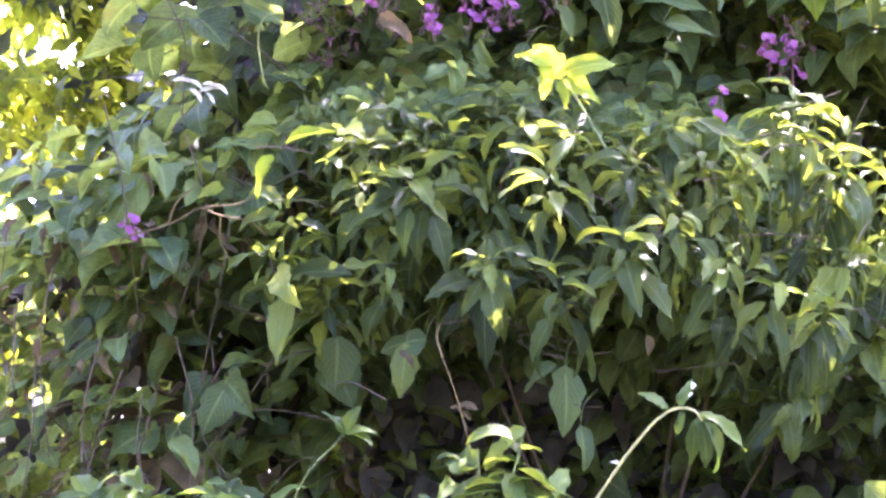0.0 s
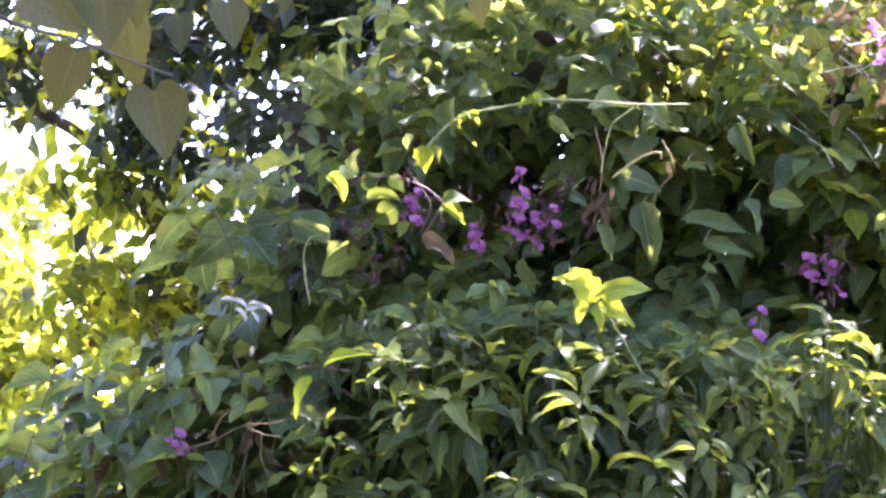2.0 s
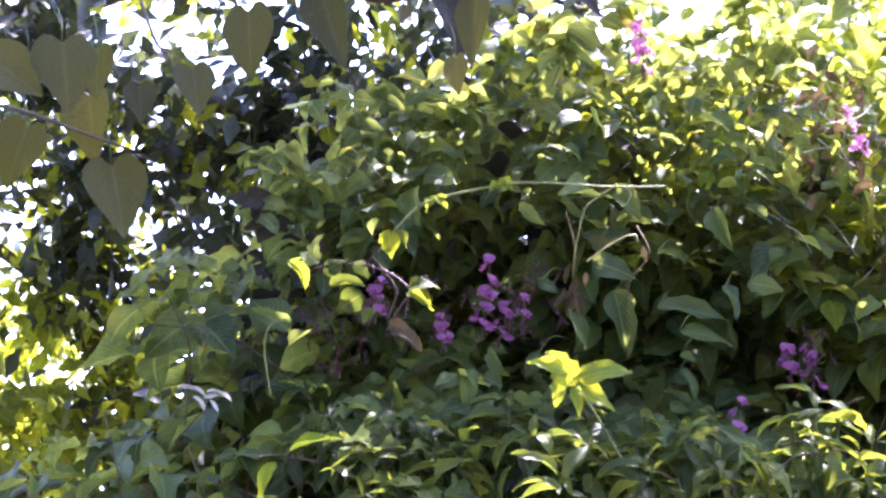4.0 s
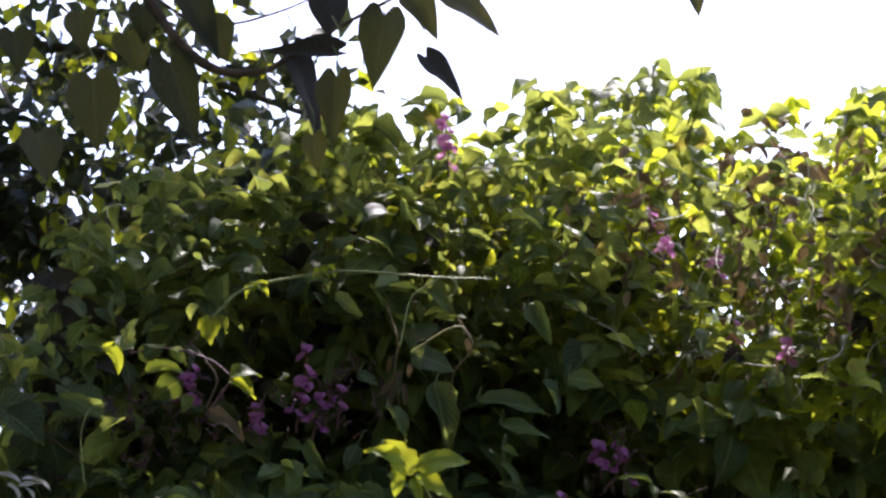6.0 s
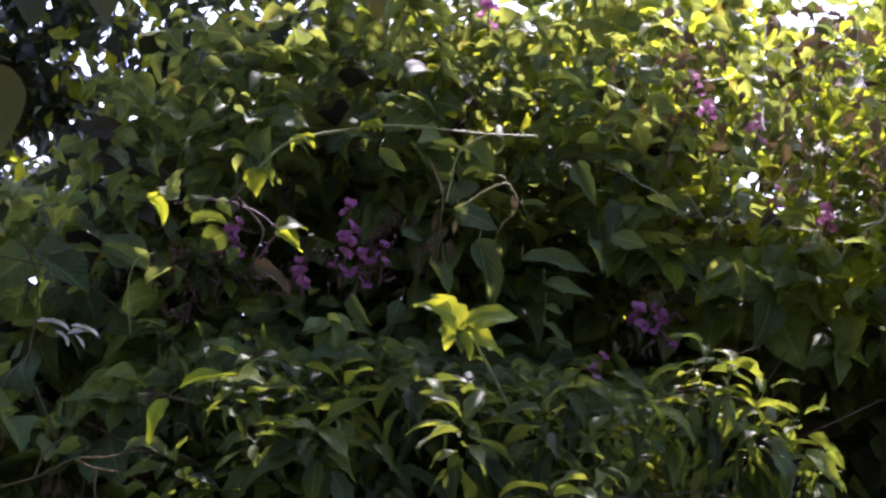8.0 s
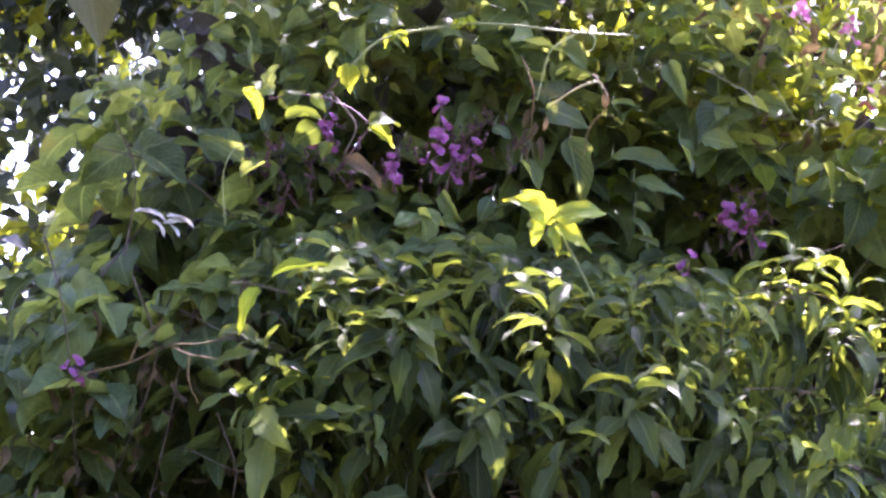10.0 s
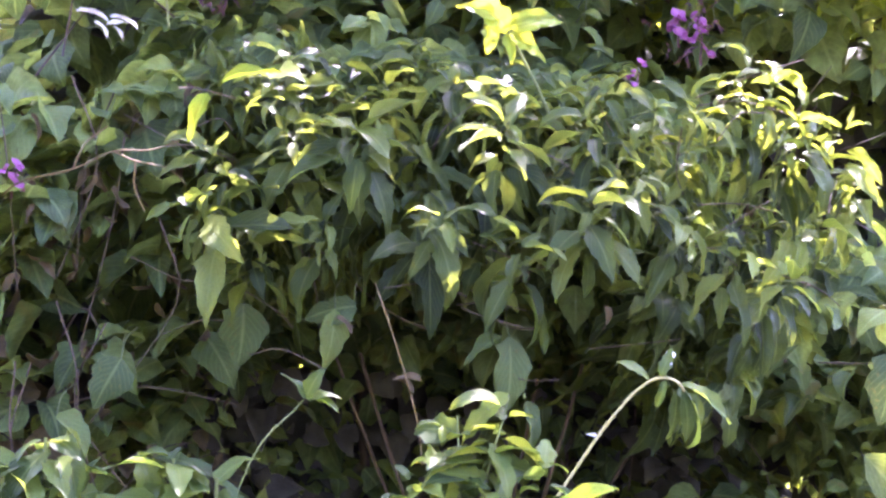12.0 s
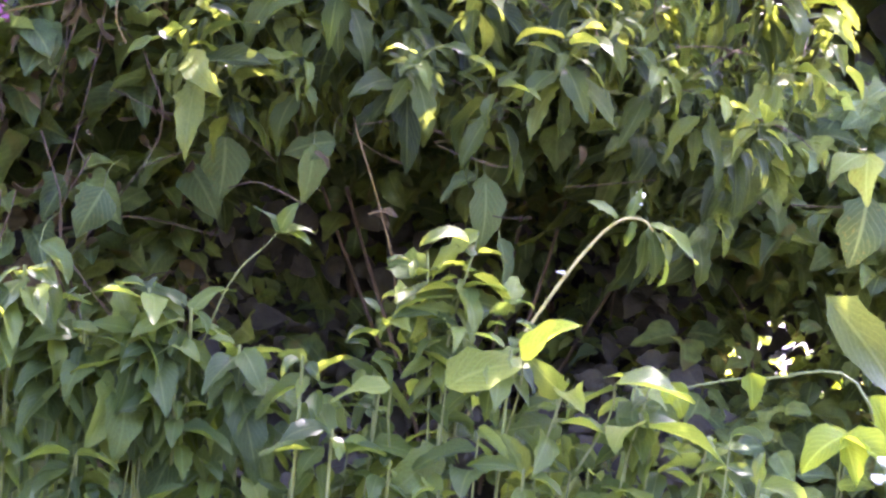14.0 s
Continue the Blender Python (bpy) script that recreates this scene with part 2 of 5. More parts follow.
def blade_set(kind, count=12):
    out = []
    for k in range(count):
        r = random.Random(100 + k)
        if kind == "lance":
            out.append(leaf_blade(lance, 9, 0, r.uniform(0.1, 0.65), r.uniform(0.3, 1.5), r.uniform(0.015, 0.045), 0.2, r.uniform(-0.8, 0.8), 0.0, r.uniform(-0.3, 0.2), k, 0.35))
        elif kind == "bean":
            out.append(leaf_blade(bean, 8, 0.03, r.uniform(0.0, 0.75), r.uniform(0.0, 1.2), r.uniform(0.02, 0.06), 0, r.uniform(-0.7, 0.7), r.uniform(-0.1, 0.3), 0, k, 0.3))
        elif kind == "bean_far":
            out.append(leaf_blade(bean, 5, 0, r.uniform(0.0, 0.75), r.uniform(0.0, 1.2), r.uniform(0.02, 0.06), 0, r.uniform(-0.7, 0.7), r.uniform(-0.1, 0.3), 0, k, 0.1, (-1.0, 0.0, 1.0)))
        elif kind == "heart_far":
            out.append(leaf_blade(cordate, 4, 0.1, r.uniform(0.15, 0.5), r.uniform(0.0, 0.5), 0.025, 0, r.uniform(-0.3, 0.3), 0.1, 0, k, 0.1, (-1.0, 0.0, 1.0)))
        elif kind == "weed":
            out.append(leaf_blade(ovate_narrow, 8, 0, r.uniform(0.1, 0.6), r.uniform(0.2, 1.4), r.uniform(0.015, 0.04), 0.10, r.uniform(-0.8, 0.8), 0, r.uniform(-0.3, 0.1), k, 0.3))
        elif kind == "heart":
            out.append(leaf_blade(cordate, 9, 0.13, r.uniform(0.1, 0.4), r.uniform(0.0, 0.4), 0.02, 0, r.uniform(-0.3, 0.3), 0.08, 0, k, 0.05, (-1.0, -0.75, -0.4, 0.0, 0.4, 0.75, 1.0)))
        else:
            out.append(leaf_blade(small, 2, 0, 0.3, r.uniform(0.0, 0.5), 0, 0, 0, 0, 0, k, 0.0, (-1.0, 0.0, 1.0)))
    return out


def ovate_narrow(v):
    return 0.245 * (math.sin(math.pi * min(1, v ** 0.7)) ** 0.85) * (1.1 - 0.25 * v) + 0.004


def fill_mesh(name, pts, faces, uvs, material):
    me = bpy.data.meshes.new(name)
    nf = len(faces)
    me.vertices.add(len(pts)); me.vertices.foreach_set("co", np.asarray(pts, np.float32).ravel())
    me.loops.add(nf * 4); me.loops.foreach_set("vertex_index", np.asarray(faces, np.int32).ravel())
    me.polygons.add(nf); me.polygons.foreach_set("loop_start", np.arange(nf, dtype=np.int32) * 4)
    me.polygons.foreach_set("use_smooth", np.ones(nf, bool))
    lay = me.uv_layers.new(name="leaf")
    lay.data.foreach_set("uv", np.asarray(uvs, np.float32)[np.asarray(faces).ravel()].ravel())
    me.materials.append(material)
    me.update(calc_edges=True)
    return me


SETS = {k: blade_set(k) for k in ("lance", "bean", "bean_far", "weed", "heart", "heart_far", "small")}
BLADES = {}


def blade_mesh(kind, k, material):
    key = (kind, k, material.name)
    if key not in BLADES:
        BLADES[key] = fill_mesh(kind + "_blade", *SETS[kind][k], material)
    return BLADES[key]


def turn_to(tip, face):
    """A rotation that lays a blade along tip with its upper side towards face."""
    y = Vector(tip).normalized()
    z = Vector(face) - y * y.dot(Vector(face))
    if z.length < 1e-4:
        z = Vector((1, 0, 0)) - y * y.x
    z.normalize()
    x = y.cross(z)
    return Matrix((x, y, z)).transposed()


def leaf_part(kind, material, place, tip, face, size, parent, k=None, name="leaf", label="", wide=1.0):
    k = random.randrange(12) if k is None else k
    ob = new(name, blade_mesh(kind, k, material))
    ob.matrix_world = Matrix.Translation(place) @ (turn_to(tip, face) @ Matrix.Diagonal((wide, 1, 1)) * 1.0).to_4x4() @ Matrix.Scale(size, 4)
    tie(ob, parent)
    return tagged(ob, label)


def tie(ob, parent):
    ob.parent = parent
    ob.matrix_parent_inverse = Matrix.Translation(parent.location).inverted()


def leaf_mass(name, kind, material, rows, parent, label):
    """Many leaves too small or too many to pick apart, joined: rows of (place, tip, face, size)."""
    P, Fc, U, base = [], [], [], 0
    for place, tip, face, size in rows:
        pts, fcs, uvs = SETS[kind][random.randrange(12)]
        r = np.array(turn_to(tip, face))
        P.append((pts * size) @ r.T + np.array(place)); Fc.append(fcs + base); U.append(uvs)
        base += len(pts)
    ob = new(name, fill_mesh(name, np.concatenate(P), np.concatenate(Fc), np.concatenate(U), material))
    tie(ob, parent)
    return tagged(ob, label, kind="stuff")


def smooth_line(pts, steps=6):
    pts = [Vector(p) for p in pts]
    ext = [pts[0] * 2 - pts[1], *pts, pts[-1] * 2 - pts[-2]]
    out = []
    for i in range(1, len(ext) - 2):
        a, b, c, d = ext[i - 1:i + 3]
        for s in range(steps):
            t = s / steps
            out.append(0.5 * (2 * b + (c - a) * t + (2 * a - 5 * b + 4 * c - d) * t * t + (3 * b - a - 3 * c + d) * t ** 3))
    out.append(pts[-1])
    return out


def tube_points(pts, r0, r1, sides=6, steps=6, knots=0.0):
    line = smooth_line(pts, steps)
    P, Fc, n = [], [], len(line)
    for i, p in enumerate(line):
        t = (line[min(i + 1, n - 1)] - line[max(i - 1, 0)]).normalized()
        s = t.cross(Vector((0.3, 0.2, 0.93))).normalized()
        b = t.cross(s)
        r = r0 + (r1 - r0) * i / (n - 1)
        r *= 1 + knots * noise.noise(p * 25)
        for k in range(sides):
            a = 2 * math.pi * k / sides
            P.append(p + (s * math.cos(a) + b * math.sin(a)) * r)
    for i in range(n - 1):
        for k in range(sides):
            Fc.append((i * sides + k, i * sides + (k + 1) % sides, (i + 1) * sides + (k + 1) % sides, (i + 1) * sides + k))
    return np.array([tuple(p) for p in P]), np.array(Fc), np.zeros((len(P), 2))


def tube(name, pts, r0, r1, material, parent, sides=6, steps=6, knots=0.15, label=""):
    ob = new(name, fill_mesh(name, *tube_points(pts, r0, r1, sides, steps, knots), material))
    tie(ob, parent)
    return tagged(ob, label)


def tubes(name, lines, material, parent, label, sides=4, steps=4):
    """Many fine twigs joined as one."""
    P, Fc, base = [], [], 0
    for pts, r0, r1 in lines:
        p, f, _ = tube_points(pts, r0, r1, sides, steps, 0.2)
        P.append(p); Fc.append(f + base); base += len(p)
    P = np.concatenate(P)
    ob = new(name, fill_mesh(name, P, np.concatenate(Fc), np.zeros((len(P), 2)), material))
    tie(ob, parent)
    return tagged(ob, label, kind="stuff")


def root(name, place, label, category, group=""):
    ob = new(name)
    ob.empty_display_size = 0.1
    ob.location = place
    return tagged(ob, label, category, group)


def rand_dir(r):
    while True:
        v = Vector((r.uniform(-1, 1), r.uniform(-1, 1), r.uniform(-1, 1)))
        if 0.05 < v.length < 1:
            return v.normalized()


# gaps in the foliage above the leaves that stand in the sun: a place and how wide the gap is
GAPS = [((-0.055, 2.585, 2.125), 0.06), ((-0.13, 2.585, 2.16), 0.04), ((-0.21, 2.585, 2.15), 0.045), ((0.19, 2.49, 1.975), 0.055), ((0.47, 2.45, 1.89), 0.05), ((0.54, 2.44, 1.90), 0.05), ((0.50, 2.42, 1.84), 0.05), ((0.60, 2.44, 1.85), 0.06), ((0.66, 2.43, 1.79), 0.06), ((0.57, 2.42, 1.79), 0.04), ((0.30, 2.41, 1.85), 0.04), ((0.10, 2.5, 1.92), 0.04), ((0.19, 2.4, 1.83), 0.06), ((-0.2, 2.36, 1.83), 0.03), ((0.53, 2.47, 1.95), 0.06),
        ((0.60, 2.0, 1.262), 0.03), ((0.68, 2.5, 1.79), 0.06), ((-0.32, 2.47, 1.955), 0.02), ((0.68, 2.44, 1.70), 0.05), ((0.37, 2.4, 1.80), 0.04)]

spots = random.Random(77)
# leaves standing out before the hollow: base, and tip from base
HOLLOW_LEAVES = (("bean", (0.223, 2.140), (0.027, -0.110)), ("bean", (0.152, 2.105), (0.039, -0.057)), ("bean", (0.109, 2.155), (0.036, -0.017)), ("bean", (0.188, 2.187), (0.076, -0.024)),
                 ("weed", (0.286, 2.198), (0.044, 0.006)), ("bean", (0.417, 2.268), (0.047, -0.027)), ("bean", (0.371, 2.266), (0.023, -0.074)), ("bean", (0.422, 2.153), (0.060, -0.009)),
                 ("bean", (0.387, 2.148), (0.027, -0.057)), ("weed", (0.287, 2.117), (0.119, -0.021)), ("bean", (0.037, 2.051), (0.028, -0.055)), ("bean", (0.323, 2.044), (0.031, -0.014)),
                 ("weed", (0.321, 2.020), (0.043, -0.039)), ("weed", (0.320, 2.081), (0.089, -0.010)), ("weed", (0.073, 2.279), (0.045, -0.044)), ("bean", (0.110, 2.047), (-0.020, -0.047)))
GAPS += [((spots.uniform(-0.2, 0.7), spots.uniform(2.38, 2.5), spots.uniform(1.6, 1.95)), 0.0) for _ in range(9)]


def in_gap(p, keep_top=False, room=0.03):
    if keep_top and p.z > 2.64 and p.x < 1.0:
        return False
    for at, wide in GAPS:
        v = p - Vector(at)
        far = v.dot(away)
        if far > 0.06 and (v - away * far).length < wide + room:
            return True
    return False


# ---- ground ----
def build_ground():
    n = 60
    xs = np.concatenate([-np.geomspace(400, 3, n // 2), np.linspace(-2.8, 2.8, 24), np.geomspace(3, 400, n // 2)])
    m = len(xs)
    P = [(x, y, 0.03 * noise.noise(Vector((x, y, 0)) * 0.9) if abs(x) < 30 and abs(y) < 30 else 0.0) for y in xs for x in xs]
    Fc = [(j * m + i, j * m + i + 1, (j + 1) * m + i + 1, (j + 1) * m + i) for j in range(m - 1) for i in range(m - 1)]
    ob = new("ground", fill_mesh("ground", np.array(P), np.array(Fc), np.zeros((len(P), 2)), M_SOIL))
    tagged(ob, "dark soil under short rough grass", "ground", kind="structure")
    r = random.Random(3)
    P, Fc, U, base = [], [], [], 0
    for _ in range(9000):
        pts, fcs, uvs = SETS["small"][r.randrange(6)]
        a = r.random() * 6.283
        m = np.array(turn_to((math.cos(a) * 0.5, math.sin(a) * 0.5, 1), (math.cos(a), math.sin(a), 0.3)))
        P.append((pts * np.array((0.35, 1, 1)) * r.uniform(0.05, 0.13)) @ m.T + np.array((r.uniform(-4.5, 4.5), r.uniform(-3.5, 6.5), -0.01))); Fc.append(fcs + base); U.append(uvs); base += len(pts)
    g = new("grass", fill_mesh("grass", np.concatenate(P), np.concatenate(Fc), np.concatenate(U), M_GRASS))
    tagged(g, "short rough green grass on dark soil", "grass", kind="stuff")


# ---- flowering bean vine that covers the hedge ----
TOP_X = (-1.3, -0.79, -0.70, -0.60, -0.45, -0.36, -0.2, -0.03, 0.2, 0.36, 0.54, 0.63, 0.67, 0.75, 0.87, 0.94, 1.4)
TOP_Z = (1.70, 1.79, 1.82, 1.90, 2.19, 2.32, 2.49, 2.62, 2.66, 2.64, 2.70, 2.70, 2.64, 2.63, 2.62, 2.69, 2.7)


def hedge_top(x):
    return float(np.interp(x, TOP_X, TOP_Z))


def hedge_front(x, z):
    y = 2.72 + 0.06 * math.sin(5 * x + 1) + 0.05 * math.sin(7 * z)
    y += max(0, z - 2.4) * 0.5 + 0.05 * math.exp(-(((x + 0.02) / 0.28) ** 2) - (((z - 2.17) / 0.14) ** 2))
    y += 0.22 * math.exp(-(((x - 0.32) / 0.38) ** 2) - (((z - 2.14) / 0.13) ** 2))
    y += 0.66 * math.exp(-(((x - 0.90) / 0.34) ** 4) - (((z - 1.91) / 0.17) ** 4)) - 0.07 * math.exp(-(((x - 0.8) / 0.35) ** 2) - (((z - 2.16) / 0.06) ** 2))
    y += 0.4 * math.exp(-(((x - 0.62) / 0.06) ** 2) - (((z - 2.20) / 0.05) ** 2)) + 0.35 * math.exp(-(((x - 0.46) / 0.1) ** 2) - (((z - 2.07) / 0.06) ** 2))
    y += 0.55 * math.exp(-(((x - 0.22) / 0.5) ** 2) - (((z - 1.42) / 0.2) ** 2))
    y -= 0.14 * math.exp(-(((x + 0.55) / 0.3) ** 2))
    return y


def thin(p):
    """How much of the foliage is missing at a place, lined up along the camera's view: low beside the shrub, and on the
    bare flank.
    """
    x = p.x * 3.0 / (p.y + 0.3)
    return 0.44 * math.exp(-(((x - 0.76) / 0.26) ** 2) - (((p.z - 1.34) / 0.14) ** 2)) + 0.28 * math.exp(-(((x + 0.6) / 0.28) ** 2) - (((p.z - 1.45) / 0.25) ** 2)) + (0.2 if x < -0.62 else 0.0)


def raceme(place, lean, length, count, parent, material, r):
    """An upright flower spike: stalk, and pea flowers in pairs."""
    tip = Vector(place) + Vector(lean).normalized() * length
    base = Vector(place)
    spike = tube("flower_spike", [base - Vector(lean) * 0.012, base, (base + tip) / 2 + Vector((0.004, 0, 0)), tip], 0.0022, 0.001, M_CALYX, parent, 5, 3, label="flower spike with open purple pea flowers")
    for k in range(count):
        f = (k + 0.5) / count
        p = base.lerp(tip, f)
        a = k * 2.4 + r.random()
        d = Vector((math.cos(a), -abs(math.sin(a)) * 1.2, 0.25)).normalized()
        ob = new("flower", flower_mesh(material, k % 2))
        s = r.uniform(0.8, 1.3) * (1 - 0.35 * f)
        ob.matrix_world = Matrix.Translation(p + d * r.uniform(0.003, 0.011) + Vector((0, 0, r.uniform(-0.006, 0.006)))) @ turn_to(d, Vector((0, 0, 1)) + rand_dir(r) * 0.4).to_4x4() @ Matrix.Scale(s, 4)
        ob.parent = spike
        ob.matrix_parent_inverse = Matrix.Identity(4)
    return spike


FLOWERS = {}


def flower_mesh(material, k):
    """A pea flower about 2 cm across: two upright standard lobes, two wings and a keel."""
    key = (material.name, k)
    if key not in FLOWERS:
        P, Fc, U, base = [], [], [], 0
        spec = [((0.5, 0.35, 0.8), (0, 1, 0.3), 0.019), ((-0.5, 0.35, 0.8), (0, 1, 0.3), 0.019), ((0.45, 0.8, -0.1), (0.6, 0, 0.8), 0.015), ((-0.45, 0.8, -0.1), (-0.6, 0, 0.8), 0.015), ((0, 0.9, -0.35), (0, 0.3, 1), 0.012)]
        for i, (tip, face, s) in enumerate(spec):
            pts, fcs, uvs = leaf_blade(lambda v: 0.46 * math.sin(math.pi * min(1, v ** 0.9)) ** 0.6 + 0.02, 3, 0, 0.25, 0.5 if k else 0.9, 0.05, 0, 0, 0.1, 0, i)
            P.append((pts * s) @ np.array(turn_to(tip, face)).T); Fc.append(fcs + base); U.append(uvs); base += len(pts)
        FLOWERS[key] = fill_mesh("flower", np.concatenate(P), np.concatenate(Fc), np.concatenate(U), material)
    return FLOWERS[key]


def build_vine():
    r = random.Random(7)
    vine = root("bean_vine", (0.3, 2.95, 0.0), "flowering bean vine with broad green leaves smothering a hedge", "vine")
    # woody main stems from the ground up, hidden under the leaves
    starts = [(-0.7, 3.15), (-0.35, 3.25), (0.05, 3.3), (0.4, 3.35), (0.75, 3.35), (1.05, 3.3)]
    for i, (x, y) in enumerate(starts):
        top = hedge_top(x)
        pts = [(x, y, -0.05), (x + 0.05, y, top * 0.35), (x - 0.04, y - 0.05, top * 0.7), (x + 0.03, y - 0.15, top - 0.12)]
        tube("main_stem", pts, 0.012, 0.005, M_TWIG, vine, 7)
    twigs = []
    for k in range(170):
        x = r.uniform(-0.95, 1.2); z = r.uniform(1.0, hedge_top(x) - 0.22)
        y = hedge_front(x, z) + r.uniform(0.0, 0.4)
        d = rand_dir(r); d.z = abs(d.z) * 0.8
        p = Vector((x, y, z))
        twigs.append(([p, p + d * 0.12 + Vector((0, 0, 0.02)), p + d * 0.25 + rand_dir(r) * 0.05], 0.0018, 0.0009))
    for k in range(26):                       # dry hanging stems on the bare flank
        x = r.uniform(-0.75, -0.25); z = r.uniform(1.3, 1.95)
        p = Vector((x, hedge_front(x, z) - 0.02, z))
        twigs.append(([p, p + Vector((r.uniform(-0.05, 0.05), -0.02, -0.12)), p + Vector((r.uniform(-0.1, 0.1), 0, -r.uniform(0.2, 0.35)))], 0.0014, 0.0008))
    tubes("twig_tangle", twigs, M_TWIG, vine, "tangle of dry brown twigs and stems")
    rows = []
    tries = 0
    while len(rows) < 25000 and tries < 110000:
        tries += 1
        x = r.uniform(-1.25, 1.35); z = r.uniform(0.75, 2.75)
        top = hedge_top(x)
        edge = top + 0.08 * noise.noise(Vector((x * 9, 0, 0)))
        if z > edge:
            continue
        if x > 0.58 and z > 2.34 and r.random() < 0.45:
            continue
        deep = r.random() ** 1.3 * float(np.interp(z, (2.2, 2.55), (0.8, 0.6)))
        # the sparse upper edge lets the sky through
        if x > -0.3 and z > edge - 0.16 and r.random() < 0.35:
            continue
        if noise.noise(Vector((x * 5, z * 5, 3.3))) < -0.2 and deep < 0.25:
            continue
        c = Vector((x, hedge_front(x, z) + deep, z))
        if r.random() < thin(c) or (x < -0.25 and z < 2.1 and r.random() < 0.45):
            continue
        if in_gap(c, True, 0.024):
            continue
        # blades lie level in tiers in the shade, shingle down the flank, and stand every way in the sun
        if x < -0.22 and r.random() < 0.75:
            out = Vector((-0.35, -0.12, 0.9)) + rand_dir(r) * 0.45
            down = Vector((-0.85, -0.3, -0.45)) + rand_dir(r) * 0.45
        elif z > 2.36:
            out = Vector((0, -0.75 if r.random() < 0.6 else -0.25, 0.6)) + rand_dir(r) * 0.65
            down = Vector((0.0, -0.6, -0.5)) + rand_dir(r) * 0.8
        elif r.random() < 0.72:
            out = Vector((0, -0.5, 0.85)) + rand_dir(r) * 0.4
            down = Vector((0.0, -0.75, -0.4)) + rand_dir(r) * 0.55
        else:
            out = Vector((0, -0.5, 0.8)) + rand_dir(r) * 0.6
            down = Vector((0.0, -0.6, -0.55)) + rand_dir(r) * 0.8
        s = (r.uniform(0.034, 0.07) + (0.02 if r.random() < 0.15 else 0)) * (0.95 if z > 2.3 else 1.0) if deep < 0.3 else r.uniform(0.055, 0.085)
        if x < -0.22 and z < 2.1:
            s *= 1.4
        elif x > 0.1 and 1.8 < z < 2.3:
            s *= 1.25
        if thin(c) > 0.25:
            s *= 0.7
        sidew = down.cross(out).normalized()
        for q in (-1, 0, 1):
            tip = down.normalized() * (1 if q == 0 else 0.35) + sidew * q * 1.1
            pl = c + tip.normalized() * 0.012 + (down.normalized() * 0.02 if q == 0 else Vector())
            rows.append((pl, tip, out + rand_dir(r) * 0.35, s * (1.08 if q == 0 else 0.95), deep))
    for _ in range(1900):                     # fine leaves of the lit top
        x = r.uniform(-0.35, 1.35)
        z = hedge_top(x) + 0.08 * noise.noise(Vector((x * 9, 0, 0))) - abs(r.gauss(0, 0.16)) + 0.015
        c = Vector((x, hedge_front(x, z) + r.uniform(-0.04, 0.62), z))
        if in_gap(c, True, 0.018):
            continue
        out = Vector((0, -0.7, 0.6)) + rand_dir(r) * 0.8
        for q in (-1.0, 0.0, 1.0):
            rows.append((c, Vector((q, -0.3, -0.7 + 0.3 * abs(q))) + rand_dir(r) * 0.5, out + rand_dir(r) * 0.3, r.uniform(0.028, 0.05), 0.5))
    for _ in range(320):                      # level leaves added inside the hedge to block sun from the hollow
        x = r.uniform(-0.6, 0.66)
        z = min(2.42, hedge_top(x) - 0.12) + r.uniform(-0.1, 0.06)
        c = Vector((x, r.uniform(2.86, 3.6), z))
        if not in_gap(c):
            rows.append((c, Vector((0, -0.8, -0.3)) + rand_dir(r) * 0.7, Vector((0, -0.2, 1)) + rand_dir(r) * 0.3, r.uniform(0.07, 0.09), 1.2))
    for _ in range(120):                      # vine leaves lying on the shrub
        x = r.uniform(-0.35, 0.42)
        c = Vector((x, r.uniform(2.58, 2.72), 1.88 + r.random() ** 1.5 * (0.13 - 0.5 * abs(x - 0.05) ** 1.5) + 0.035 * noise.noise(Vector((x * 11, 5, 0)))))
        if 0.12 < x < 0.27 and c.z > 1.92:
            continue
        for q in (-1.0, 0.0, 1.0):
            rows.append((c, Vector((q, -0.5, -0.5 + 0.3 * abs(q))) + rand_dir(r) * 0.4, Vector((0, -0.6, 0.8)) + rand_dir(r) * 0.5, r.uniform(0.035, 0.06), 0.2))
    for _ in range(520):                      # the far side of the top
        c = Vector((r.uniform(0.35, 1.6), r.uniform(3.3, 3.9), r.uniform(2.25, 2.74)))
        if not in_gap(c, False, 0.01):
            rows.append((c, Vector((0, -0.4, -0.8)) + rand_dir(r) * 0.8, Vector((0, -0.8, 0.5)) + rand_dir(r) * 0.6, r.uniform(0.05, 0.075), 1.6))
    for _ in range(8500):                     # the shaded back of the hedge
        x = r.uniform(-1.2, 1.5); z = r.uniform(0.9, min(2.45, hedge_top(x) - (0.2 if x > -0.6 else 0.05)))
        c = Vector((x, 3.2 + r.uniform(0, 0.5), z))
        if in_gap(c) or r.random() < thin(c) + (0.58 if x < -0.2 else 0.35 if x < 0.0 and z < 1.8 else 0.0):
            continue
        rows.append((c, Vector((0, -0.2, -1)) + rand_dir(r) * 0.8, Vector((0, -0.8, 0.5)) + rand_dir(r) * 0.5, r.uniform(0.06, 0.09) * (0.6 if thin(c) > 0.25 else 1.0), 1.0))
    for _ in range(5200):                     # the parts beside and below
        x = r.uniform(-1.2, 1.6); z = r.uniform(0.03, 2.6)
        if z > hedge_top(x) - 0.05 or (x < 1.3 and z > 0.95) or (x > 1.0 and z < 1.6):
            continue
        rows.append((Vector((x, hedge_front(x, z) + r.random() * 0.8, z)), Vector((0, -0.5, -0.7)) + rand_dir(r) * 0.8, Vector((0, -0.5, 0.8)) + rand_dir(r) * 0.6, r.uniform(0.07, 0.1), 2.0))
